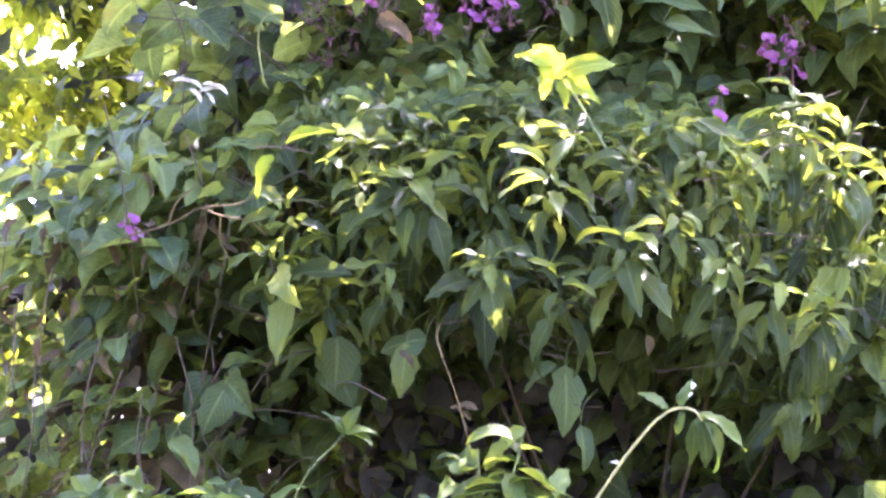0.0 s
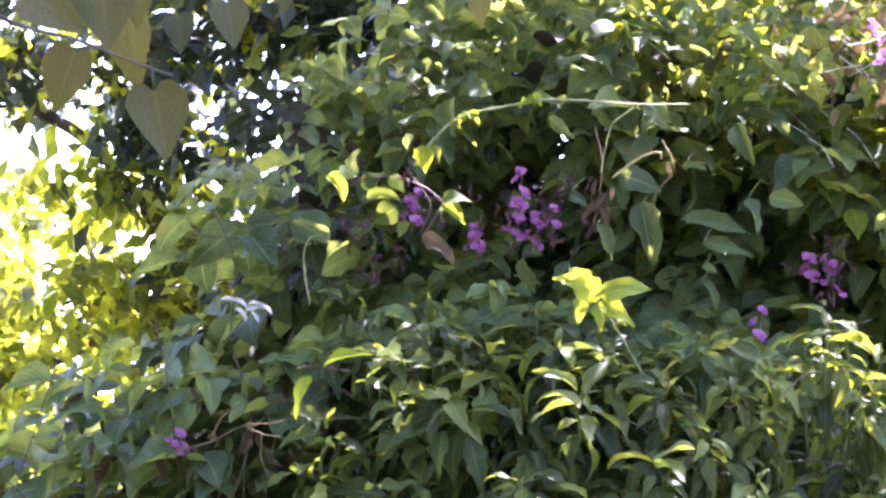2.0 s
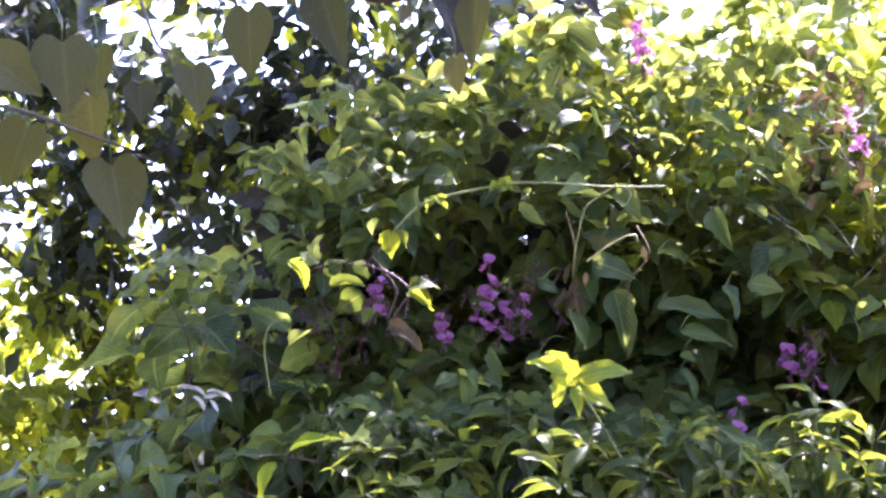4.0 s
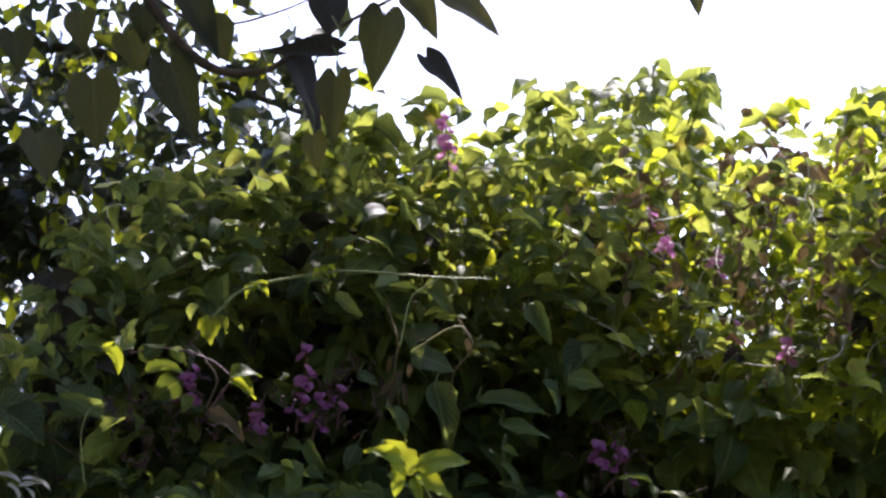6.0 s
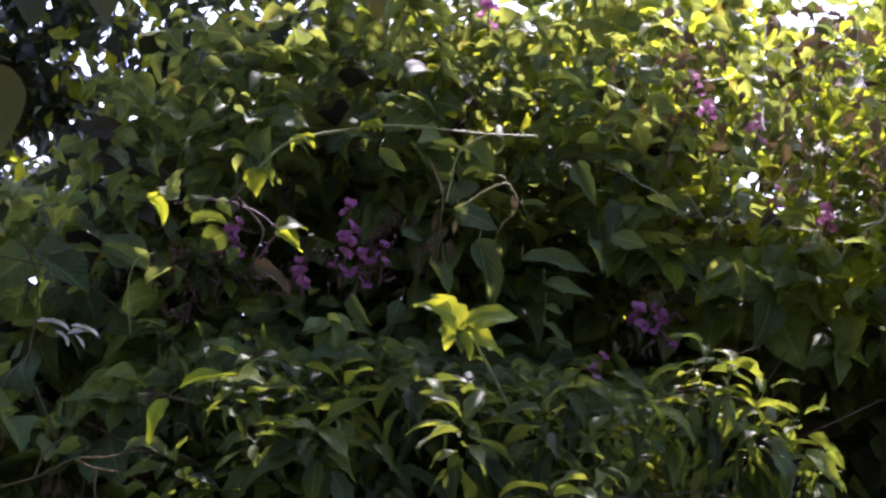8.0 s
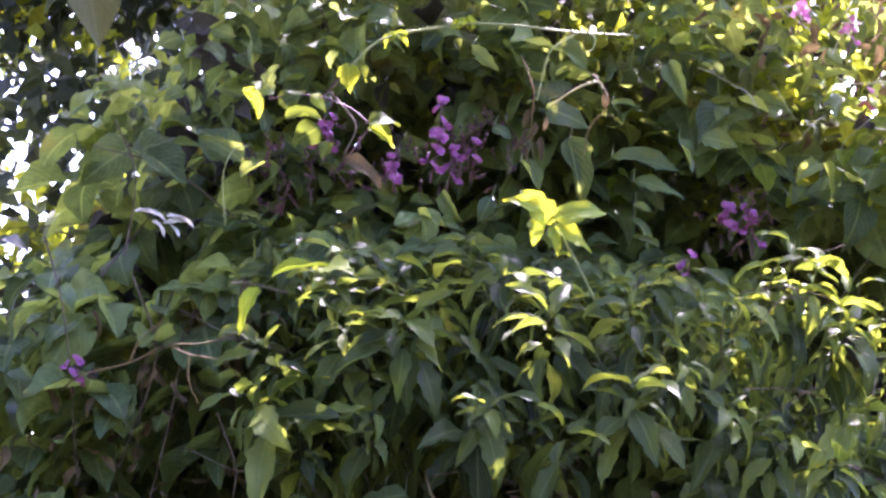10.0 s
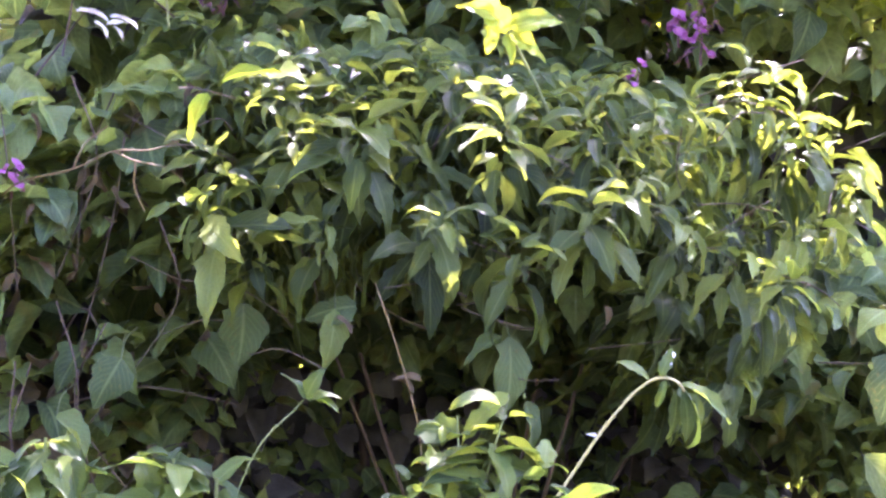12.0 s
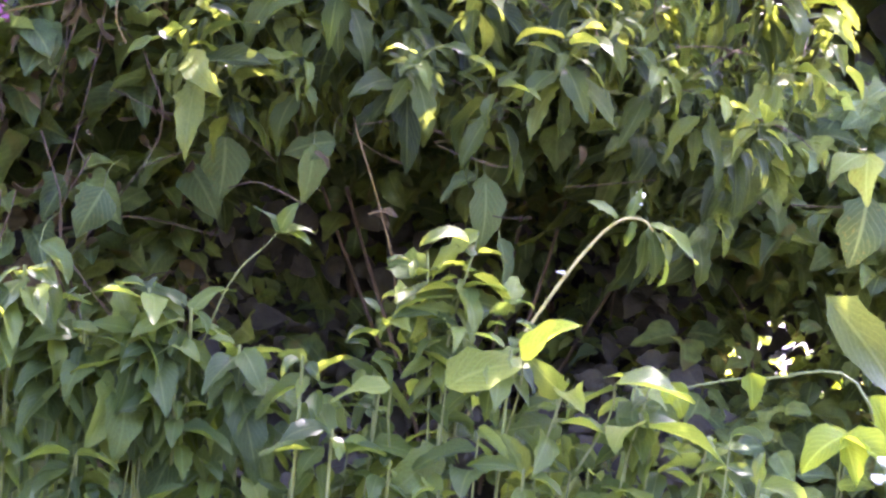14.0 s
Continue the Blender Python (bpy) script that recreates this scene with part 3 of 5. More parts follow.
    rows.sort(key=lambda q: q[4] + (0 if -0.5 < q[0].x < 1.0 and q[0].z > 1.3 else 1))
    for pl, tip, face, s, _ in rows[:300]:
        leaf_part("bean", M_BEAN, pl, tip, face, s, vine)
    # inside leaves get a dark colour that stands in for shade
    inside = []
    # these take a yellower leaf colour that stands in for sunlight
    young = []
    # a withered patch, plus a thin scatter that stands in for flank shade
    brown = []
    for q in rows[300:]:
        x, z = q[0].x, q[0].z
        if q[4] > 1.5:
            continue
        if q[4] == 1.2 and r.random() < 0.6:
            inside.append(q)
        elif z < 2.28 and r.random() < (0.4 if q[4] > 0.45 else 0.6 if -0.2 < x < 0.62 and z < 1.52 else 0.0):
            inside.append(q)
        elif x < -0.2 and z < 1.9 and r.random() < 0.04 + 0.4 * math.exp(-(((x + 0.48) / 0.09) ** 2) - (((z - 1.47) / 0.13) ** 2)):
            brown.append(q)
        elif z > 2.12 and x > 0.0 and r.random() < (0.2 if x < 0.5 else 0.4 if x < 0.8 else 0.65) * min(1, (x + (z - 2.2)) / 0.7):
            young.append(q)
    kept = {id(q) for q in inside + young + brown}
    leaf_mass("brown_foliage", "bean", M_DRY, [q[:3] + (q[3] * 0.85,) for q in brown], vine, "dull brown withered leaves on the bare flank, some for shade")
    leaf_mass("young_foliage", "bean", M_YOUNG_SUNLIT, [q[:3] + (q[3] * 0.8,) for q in young], vine, "vine leaves coloured yellow-green to stand for sunlight")
    leaf_mass("foliage", "bean", M_BEAN, [q[:4] for q in rows[300:] if id(q) not in kept and q[4] < 0.35], vine, "dense mass of broad bean leaves")
    leaf_mass("inner_foliage", "bean_far", M_BEAN, [q[:4] for q in rows[300:] if id(q) not in kept and q[4] >= 0.35], vine, "bean leaves deep in the hedge")
    leaf_mass("shade_dark_foliage", "bean_far", M_SHADE_DEAD, [q[:4] for q in inside], vine, "leaves inside the hedge coloured dark for shade")
    # shoots that stand clear of the top
    for x, y, z, lean in ((0.42, 2.83, 2.66, -0.3), (0.57, 2.80, 2.69, 0.05), (0.63, 2.79, 2.68, 0.25), (0.78, 2.85, 2.61, 0.1), (0.93, 2.85, 2.66, 0.0), (0.99, 2.85, 2.66, 0.3), (0.22, 2.85, 2.64, -0.2), (0.1, 2.8, 2.6, 0.3)):
        b = Vector((x, y, z - 0.1)); t = Vector((x + lean * 0.1, y, z + 0.02))
        tube("shoot", [b, b.lerp(t, 0.5) + Vector((0.006, 0, 0)), t], 0.002, 0.001, M_STEM, vine, 5, 3)
        for k in range(8):
            a = k * 2.1 + x * 19
            d = Vector((math.cos(a), math.sin(a) * 0.6, r.uniform(-0.7, 0.3)))
            leaf_part("bean", M_BEAN, b.lerp(t, 0.3 + 0.1 * k), d, Vector((0, -0.4, 0.8)) + rand_dir(r) * 0.7, r.uniform(0.042, 0.066), vine)
    # flower spikes
    for x, y, z, h, c, m in ((0.02, 2.69, 2.08, 0.11, 8, M_PETAL), (0.045, 2.7, 2.07, 0.05, 4, M_PETAL), (-0.035, 2.68, 2.06, 0.04, 4, M_PETAL), (0.08, 2.7, 2.09, 0.05, 3, M_PETAL),
                             (0.48, 2.79, 2.035, 0.04, 4, M_PETAL), (0.515, 2.79, 2.01, 0.065, 5, M_PETAL), (0.245, 2.83, 2.53, 0.09, 9, M_PINK),
                             (0.585, 2.79, 2.37, 0.045, 5, M_PINK), (0.67, 2.82, 2.35, 0.05, 5, M_PINK), (0.56, 2.8, 2.42, 0.03, 3, M_PINK), (0.69, 2.8, 2.235, 0.03, 3, M_PINK), (0.77, 2.8, 2.2, 0.04, 4, M_PINK), (0.866, 2.8, 2.22, 0.04, 4, M_PINK), (0.9, 2.8, 2.13, 0.04, 4, M_PETAL),
                             (-0.14, 2.66, 2.1, 0.05, 6, M_PETAL), (0.40, 2.72, 1.93, 0.05, 3, M_PETAL), (-0.46, 2.52, 1.72, 0.03, 3, M_PETAL)):
        raceme((x, y, z), (r.uniform(-0.2, 0.2), -0.15, 1), h, c, vine, m, r)
    # the long free runner with its tendrils
    tube("runner", [(-0.13, 2.62, 2.19), (-0.095, 2.6, 2.228), (-0.055, 2.6, 2.262), (0.03, 2.6, 2.283), (0.098, 2.6, 2.291), (0.226, 2.6, 2.283), (0.305, 2.61, 2.285)], 0.0026, 0.0014, M_TENDRIL, vine, label="pale green runner reaching across the hollow")
    tube("tendril", [(0.228, 2.6, 2.283), (0.205, 2.6, 2.268), (0.185, 2.6, 2.249), (0.176, 2.6, 2.21), (0.17, 2.605, 2.178)], 0.0016, 0.0012, M_TENDRIL, vine)
    tube("tendril", [(0.24, 2.6, 2.284), (0.252, 2.6, 2.274), (0.248, 2.6, 2.258), (0.238, 2.6, 2.252)], 0.0014, 0.001, M_TENDRIL, vine)
    tube("dry_tendril", [(0.19, 2.6, 2.17), (0.225, 2.6, 2.196), (0.25, 2.6, 2.208), (0.262, 2.6, 2.207), (0.264, 2.6, 2.198)], 0.0016, 0.0011, M_STRAW, vine, label="dry straw-coloured tendril")
    for x, z, s in ((-0.042, 2.272, 0.03), (0.053, 2.292, 0.02), (0.062, 2.298, 0.022)):
        for q in (-0.8, 0.8):
            leaf_part("bean", M_YOUNG_SUNLIT, (x, 2.6, z), (q, -0.2, -0.7), (q * 0.4, -0.8, 0.5), s, vine)
    # the bright sprig over the hollow
    tube("sprig_stem", [(-0.135, 2.6, 2.179), (-0.11, 2.59, 2.15), (-0.092, 2.585, 2.12), (-0.106, 2.59, 2.081)], 0.0018, 0.0014, M_TWIG, vine)
    for x, z, tx, tz, m in ((-0.074, 2.128, 0.048, 0.014, M_TIP), (-0.073, 2.121, 0.039, -0.026, M_YOUNG_SUNLIT), (-0.158, 2.167, 0.027, -0.021, M_YOUNG_SUNLIT), (-0.144, 2.118, -0.043, -0.025, M_TIP),
                            (-0.259, 2.168, 0.033, -0.038, M_YOUNG_SUNLIT), (-0.215, 2.166, -0.029, 0.025, M_BEAN), (-0.205, 2.152, 0.035, 0.023, M_TIP), (-0.193, 2.131, 0.052, 0.006, M_TIP),
                            (-0.108, 2.216, 0.004, -0.043, M_YOUNG_SUNLIT), (-0.097, 2.216, 0.019, -0.025, M_TIP), (-0.267, 2.066, -0.051, 0.062, M_BEAN), (-0.126, 2.233, -0.011, -0.024, M_BEAN),
                            (-0.253, 2.039, 0.031, 0.027, M_BEAN), (-0.224, 2.180, 0.015, 0.032, M_BEAN), (-0.130, 2.097, -0.010, -0.026, M_TIP)):
        way = Vector((tx, r.uniform(-0.012, 0.0), tz))
        leaf_part("bean", m, (x, 2.585, z), way, (r.uniform(-0.4, 0.4), -0.9, r.uniform(0.2, 0.8)), way.length * 1.0, vine, label="sunlit yellow-green leaflet" if m is M_YOUNG_SUNLIT else "green leaflet of the sprig")
    for a, b in (((-0.142, 2.59, 2.164), (-0.069, 2.585, 2.124)), ((-0.142, 2.59, 2.164), (-0.128, 2.585, 2.149)), ((-0.069, 2.585, 2.124), (-0.104, 2.59, 2.073)), ((-0.142, 2.59, 2.164), (-0.22, 2.585, 2.158)), ((-0.142, 2.59, 2.164), (-0.104, 2.585, 2.216))):
        mid = (Vector(a) + Vector(b)) / 2 + Vector((0.004, 0, 0.006))
        tube("leaf_stalk", [a, mid, b], 0.0014, 0.0011, M_CALYX, vine, 5, 3)
    leaf_part("weed", M_BEAN, (-0.25, 2.58, 2.06), (-0.8, -0.1, 0.5), (0.1, -0.9, 0.5), 0.075, vine)
    leaf_part("lance", M_DRY, (-0.102, 2.585, 2.076), (0.75, -0.1, -0.55), (0, -0.9, 0.4), 0.07, vine, 1, "withered_leaf", "curled brown withered leaf", 1.3)
    reds = []
    for _ in range(150):                      # spent dark red flower stalks round the open flowers
        cx, cy, cz = ((0.03, 2.72, 2.10), (-0.08, 2.70, 2.10), (0.10, 2.73, 2.12), (0.5, 2.82, 2.05), (-0.2, 2.68, 2.06), (0.75, 2.85, 2.32))[r.randrange(6)]
        p = Vector((cx, cy, cz)) + rand_dir(r) * 0.055
        d = Vector((r.uniform(-0.5, 0.5), -0.3, r.uniform(-0.2, 1))).normalized()
        reds.append(([p, p + d * 0.012 + rand_dir(r) * 0.002, p + d * 0.024], 0.0009, 0.0005))
        for k in range(3):                    # withered buds along it
            q = p + d * (0.008 + 0.007 * k)
            e = rand_dir(r) * 0.006
            reds.append(([q, q + e * 0.5, q + e], 0.0022, 0.0008))
    tubes("spike_tangle", reds, M_CALYX, vine, "dark red spent flower spikes")
    tube("bent_stem", [(-0.268, 2.55, 1.96), (-0.272, 2.52, 2.02), (-0.26, 2.5, 2.055), (-0.235, 2.5, 2.065)], 0.0013, 0.001, M_TENDRIL, vine)
    for x, z, tx, s in ((-0.385, 1.957, 1.0, 0.05), (-0.34, 1.952, 1.0, 0.045), (-0.315, 1.945, -0.6, 0.035), (-0.36, 1.945, 0.5, 0.03), (-0.335, 1.94, 0.3, 0.025)):
        leaf_part("lance", M_PALE, (x, 2.47, z), (tx, -0.1, -0.12 + r.uniform(-0.2, 0.2)), (0, -0.4, 0.9), s, vine, None, "withered_leaf", "bleached dry leaf catching the sun")
    for x, z in ((0.16, 2.17), (0.172, 2.15), (0.155, 2.135), (0.185, 2.16), (0.165, 2.12), (0.178, 2.13), (0.6, 2.36), (0.27, 2.2), (0.62, 2.33)):
        leaf_part("lance", M_DRY, (x, 2.63, z), (r.uniform(-0.7, 0.7), -0.1, -1), (r.uniform(-1, 1), -0.7, 0.2), r.uniform(0.022, 0.038), vine, None, "withered_leaf", "crumpled brown withered leaf")
    build_big_leaves(vine)
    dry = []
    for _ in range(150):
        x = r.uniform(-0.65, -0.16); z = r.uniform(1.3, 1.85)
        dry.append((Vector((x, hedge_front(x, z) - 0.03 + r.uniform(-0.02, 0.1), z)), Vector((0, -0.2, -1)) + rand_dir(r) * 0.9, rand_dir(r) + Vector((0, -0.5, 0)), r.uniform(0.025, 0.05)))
    thread = []
    for _ in range(260):                      # spent flower stalks and dry bits in the sun
        x = r.uniform(0.42, 1.1); z = r.uniform(2.12, min(2.5, hedge_top(x) - 0.1))
        p = Vector((x, hedge_front(x, z) - 0.03 + r.uniform(-0.02, 0.06), z))
        if r.random() < 0.35:
            d = rand_dir(r)
            thread.append(([p, p + d * 0.03 + rand_dir(r) * 0.01, p + d * 0.07 + rand_dir(r) * 0.02], 0.001, 0.0007))
        else:
            dry.append((p, Vector((0, -0.2, -0.5)) + rand_dir(r), rand_dir(r), r.uniform(0.014, 0.034)))
    rust = []
    for _ in range(340):
        x = r.uniform(0.5, 1.15); z = r.uniform(2.2, min(2.62, hedge_top(x) - 0.05))
        if noise.noise(Vector((x * 7, z * 7, 1.5))) < -0.05:
            continue
        p = Vector((x, hedge_front(x, z) - 0.03 + r.uniform(-0.02, 0.08), z))
        rust.append((p, Vector((0, -0.2, -0.6)) + rand_dir(r), rand_dir(r), r.uniform(0.02, 0.045)))
    leaf_mass("rusty_foliage", "weed", M_RUST, rust, vine, "rust-brown withered leaves in the sun")
    tubes("stalk_tangle", thread, M_PALE, vine, "dry straw-coloured flower stalks")
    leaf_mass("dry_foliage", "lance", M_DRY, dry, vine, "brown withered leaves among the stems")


BIG_LEAVES = ((0.80, 2.88, 2.03, 0.2, 0.09), (0.9, 2.9, 2.05, -0.2, 0.09), (0.74, 2.5, 1.62, -0.2, 0.11), (0.78, 2.55, 1.72, 0.1, 0.09), (0.62, 2.76, 2.14, 0.3, 0.085), (0.9, 2.72, 2.15, -0.2, 0.09))
LOW_LEAVES = (("bean", (-0.144, 2.56, 1.585), (0.05, -1), 0.105), ("weed", (-0.022, 2.47, 1.58), (0.0, -1), 0.105), ("weed", (0.21, 2.47, 1.555), (0.12, -1), 0.125), ("weed", (0.2, 2.47, 1.555), (-0.8, -0.55), 0.075), ("bean", (0.005, 2.48, 1.585), (-1, -0.1), 0.085),
              ("bean", (0.742, 2.5, 1.56), (-0.1, -1), 0.12), ("weed", (0.235, 2.46, 1.47), (0.2, -1), 0.08), ("bean", (-0.3, 2.5, 1.5), (-0.4, -0.7), 0.09), ("bean", (-0.38, 2.5, 1.42), (0.5, -0.4), 0.08))


def build_big_leaves(vine):
    for x, y, z, lean, s in BIG_LEAVES:
        tube("leaf_stalk", [(x, y + 0.12, z + 0.02), (x, y + 0.05, z + 0.012), (x, y, z)], 0.0012, 0.0009, M_STEM, vine, 5, 3)
        for q in (-0.9, 0.0, 0.9):
            leaf_part("bean", M_BEAN, (x + q * 0.01, y, z), (lean + q, -0.4, -0.9 + abs(q) * 0.5), (lean * 2 - q * 0.4, -0.3, 0.9), s * (0.58 if q else 0.68), vine, label="broad dull green leaflet")
    for i, (kind, (x, z), (dx, dz)) in enumerate(HOLLOW_LEAVES):
        tube("leaf_stalk", [(x + 0.02, 2.92, z + 0.06), (x + 0.01, 2.76, z + 0.04), (x, 2.68, z)], 0.0012, 0.0009, M_STEM, vine, 5, 3)
        leaf_part(kind, M_BEAN, (x, 2.68, z), (dx, -0.02, dz), (0.8 * math.sin(i * 1.7), -0.9, 0.45), math.hypot(dx, dz) * 0.92, vine, wide=0.75, label="green leaf standing out before the dark hollow")
    for pts in ([(0.256, 2.66, 2.238), (0.278, 2.64, 2.189), (0.251, 2.64, 2.151), (0.243, 2.65, 2.108)], [(0.148, 2.66, 2.261), (0.166, 2.64, 2.201), (0.164, 2.64, 2.149), (0.171, 2.65, 2.099)]):
        tube("dry_tendril", pts, 0.0016, 0.001, M_RUST, vine, 5, knots=0.5, label="withered brown tendril")
    for kind, (x, y, z), (tx, tz), s in LOW_LEAVES:
        tube("leaf_stalk", [(x + 0.01, y + 0.12, z + 0.05), (x, y + 0.05, z + 0.03), (x, y, z)], 0.0012, 0.0009, M_STEM, vine, 5, 3)
        leaf_part(kind, M_BEAN, (x, y, z), (tx, -0.12, tz), (0.25, -0.6, 0.7), s * 0.85, vine, label="dull green leaf hanging in the shade")


# ---- narrow-leaved shrub in front of the hedge ----
def whorl(p, lead, count, size, parent, r, material=M_SHRUB, kind="lance", spread=1.0, rows=None, sag=0.0, solo=0, young=None, tips=4):
    """Leaves set round the end of a twig, arching out and hanging down."""
    lead = Vector(lead).normalized()
    s0 = lead.cross(Vector((0.3, 0.9, 0.1))).normalized()
    s1 = lead.cross(s0)
    for k in range(count):
        a = k * 2.399 + r.random() * 0.5
        f = k / count
        side = s0 * math.cos(a) + s1 * math.sin(a)
        tip = side * spread + lead * (0.9 - 1.1 * f) + Vector((0, 0, -0.3 - 0.6 * f - sag)) + rand_dir(r) * 0.55
        at = Vector(p) - lead * (0.085 * f) + side * 0.006
        face = lead + Vector((0, 0, 0.6)) + rand_dir(r) * 0.5
        s = size * (0.45 + 0.8 * r.random() ** 1.3) * (0.72 + 0.34 * f)
        if rows is None or k < solo:
            leaf_part(kind, (young or material) if k < tips else material, at, tip, face, s, parent)
        else:
            rows.append((at, tip, face, s))


WHORLS_A = ((0.524, 2.45, 1.885), (0.595, 2.44, 1.84), (0.682, 2.5, 1.79), (0.19, 2.40, 1.83), (0.11, 2.38, 1.70), (0.213, 2.38, 1.676), (-0.013, 2.42, 1.817), (-0.204, 2.4, 1.778), (-0.222, 2.38, 1.702),
            (-0.129, 2.47, 1.889), (-0.043, 2.42, 1.691), (0.296, 2.42, 1.848), (0.375, 2.4, 1.777), (0.301, 2.38, 1.734))
WHORLS_B = ((0.439, 2.4, 1.72), (0.509, 2.4, 1.686), (0.58, 2.42, 1.645), (0.623, 2.45, 1.731), (0.028, 2.5, 1.892), (0.126, 2.52, 1.906), (-0.095, 2.43, 1.823), (-0.146, 2.42, 1.684),
            (0.473, 2.43, 1.822), (0.394, 2.46, 1.87), (0.08, 2.58, 1.96), (0.2, 2.58, 1.95), (0.33, 2.55, 1.93))


# the upright leafy end that stands in the sun before the dark hollow
WHORLS_C = ((0.525, 2.47, 1.955), (0.555, 2.46, 1.925), (0.60, 2.45, 1.90), (0.495, 2.46, 1.915), (0.645, 2.45, 1.865), (0.675, 2.46, 1.815), (0.45, 2.45, 1.87), (0.575, 2.44, 1.87))


def build_shrub():
    r = random.Random(11)
    shrub = root("drooping_shrub", (0.25, 2.75, 0.0), "leafy green shrub with long narrow drooping leaves", "shrub")
    core = Vector((0.25, 2.78, 1.35))
    for k in range(5):
        a = k * 1.3
        b = Vector((0.25 + 0.12 * math.cos(a), 3.12 + 0.06 * math.sin(a), -0.05))
        tube("stem", [b, b + Vector((0.10 * math.cos(a), 0.03 * math.sin(a), 0.6)), b + Vector((-0.06 * math.cos(a), 0.03, 1.05)), core + Vector((0.3 * math.cos(a), 0.3 + 0.04 * math.sin(a), 0.2))], 0.006, 0.003, M_TWIG, shrub, 7)
    rows = []
    for p in WHORLS_A + WHORLS_B:
        p = Vector(p)
        out = (p - core); out.y *= 1.4
        lead = out.normalized() + Vector((0, -0.25, 0.55)) + rand_dir(r) * 0.55
        inner = Vector((p.x * 0.75 + 0.06, 2.88, p.z - 0.06))
        tube("twig", [inner, inner.lerp(p, 0.6) + Vector((0, 0.02, 0.03)), p], 0.0026, 0.001, M_STEM, shrub, 5, 4)
        # young tips are lighter; the extra ones at the right paint sunlight
        whorl(p, lead, r.randrange(13, 20), (0.075 if p.z > 1.74 and p.x > 0.3 else 0.096) * r.uniform(0.85, 1.2), shrub, r, rows=rows, solo=12, young=M_TIP, tips=9 if p.x > 0.38 and p.z > 1.7 else 2)
    for p in WHORLS_C:
        p = Vector(p)
        inner = Vector((p.x * 0.9 + 0.04, 2.72, p.z - 0.2))
        tube("twig", [inner, inner.lerp(p, 0.6) + Vector((0, 0.0, 0.0)), p], 0.0024, 0.001, M_STEM, shrub, 5, 4)
        # many light tips here too, coloured as if in the sun
        whorl(p, Vector((r.uniform(-0.3, 0.3), -0.25, 1)), r.randrange(9, 13), 0.084 * r.uniform(0.85, 1.15), shrub, r, rows=rows, solo=10, young=M_TIP, tips=8)
    for k in range(310):
        d = rand_dir(r)
        p = Vector((0.22 + d.x * 0.52, 2.72 + d.y * 0.34, 1.62 + d.z * 0.33)).lerp(Vector((0.22, 2.72, 1.65)), r.random() * 0.45)
        if p.z < (1.66 if p.x < 0.42 else 1.5) or (p.x > 0.42 and p.z < 1.7 and r.random() < 0.5) or (p.z < 1.72 and p.x < 0.42 and (r.random() < 0.4 or noise.noise(Vector((p.x * 9, p.z * 9, 2))) > 0.12)):
            continue
        if p.y > 2.9 or p.z > 1.97:
            continue
        if in_gap(p):
            continue
        whorl(p, Vector((d.x, d.y - 0.3, d.z + 0.6)) + rand_dir(r) * 0.7, r.randrange(10, 22), 0.074 if p.z > 1.72 and p.x > 0.25 else 0.092, shrub, r, rows=rows)
    for k in range(46):                       # looser sprays reaching up into the vine
        p = Vector((r.uniform(-0.24, 0.38), r.uniform(2.5, 2.64), 1.88 + r.random() ** 1.7 * 0.10))
        if 0.12 < p.x < 0.27 and p.z > 1.92:
            continue
        whorl(p, Vector((r.uniform(-0.5, 0.5), -0.5, 0.8)) + rand_dir(r) * 0.5, r.randrange(5, 11), 0.062, shrub, r, rows=rows)
    leaf_mass("foliage", "lance", M_SHRUB, rows, shrub, "mass of narrow drooping leaves")
    bits = []
    for k in range(45):
        p = Vector((r.uniform(-0.25, 0.68), r.uniform(2.44, 2.6), r.uniform(1.5, 1.9)))
        d = Vector((r.uniform(-1, 1), -0.4, r.uniform(-0.3, 0.7))).normalized()
        bits.append(([p, p + d * 0.05 + rand_dir(r) * 0.012, p + d * r.uniform(0.08, 0.15) + rand_dir(r) * 0.02], 0.001, 0.0007))
    tubes("twig_tangle", bits, M_TWIG, shrub, "fine brown twigs between the leaves")
    # bare twigs at the side, a thin reddish stem and withered leaves hanging below
    for pts in ([(-0.47, 2.5, 1.71), (-0.433, 2.42, 1.721), (-0.37, 2.42, 1.74), (-0.32, 2.42, 1.766), (-0.27, 2.43, 1.773), (-0.22, 2.46, 1.80)], [(-0.32, 2.42, 1.766), (-0.291, 2.42, 1.755), (-0.246, 2.42, 1.747), (-0.223, 2.43, 1.726)],
                [(-0.37, 2.42, 1.74), (-0.357, 2.42, 1.774), (-0.33, 2.43, 1.80)], [(-0.291, 2.42, 1.755), (-0.29, 2.42, 1.72), (-0.275, 2.42, 1.69)], [(0.03, 2.5, 1.62), (0.037, 2.4, 1.586), (0.062, 2.4, 1.521), (0.09, 2.4, 1.435), (0.10, 2.42, 1.38)]):
        tube("bare_twig", pts, 0.0014, 0.0008, M_RUST, shrub, 5, 4, label="bare reddish-brown twig")
    for x, z, tx, tz, s in ((-0.02, 1.567, 0.8, -0.5, 0.045), (0.096, 1.488, -0.9, 0.1, 0.055), (0.06, 1.492, 0.9, -0.3, 0.045), (0.33, 1.60, 0.3, -0.9, 0.05), (-0.19, 1.63, 0.4, -0.8, 0.05)):
        leaf_part("weed", M_DRY, (x, 2.42, z), (tx, -0.2, tz), (0.2, -0.5, 0.8), s * 0.75, shrub, None, "withered_leaf", "withered brown leaf hanging in the shade")
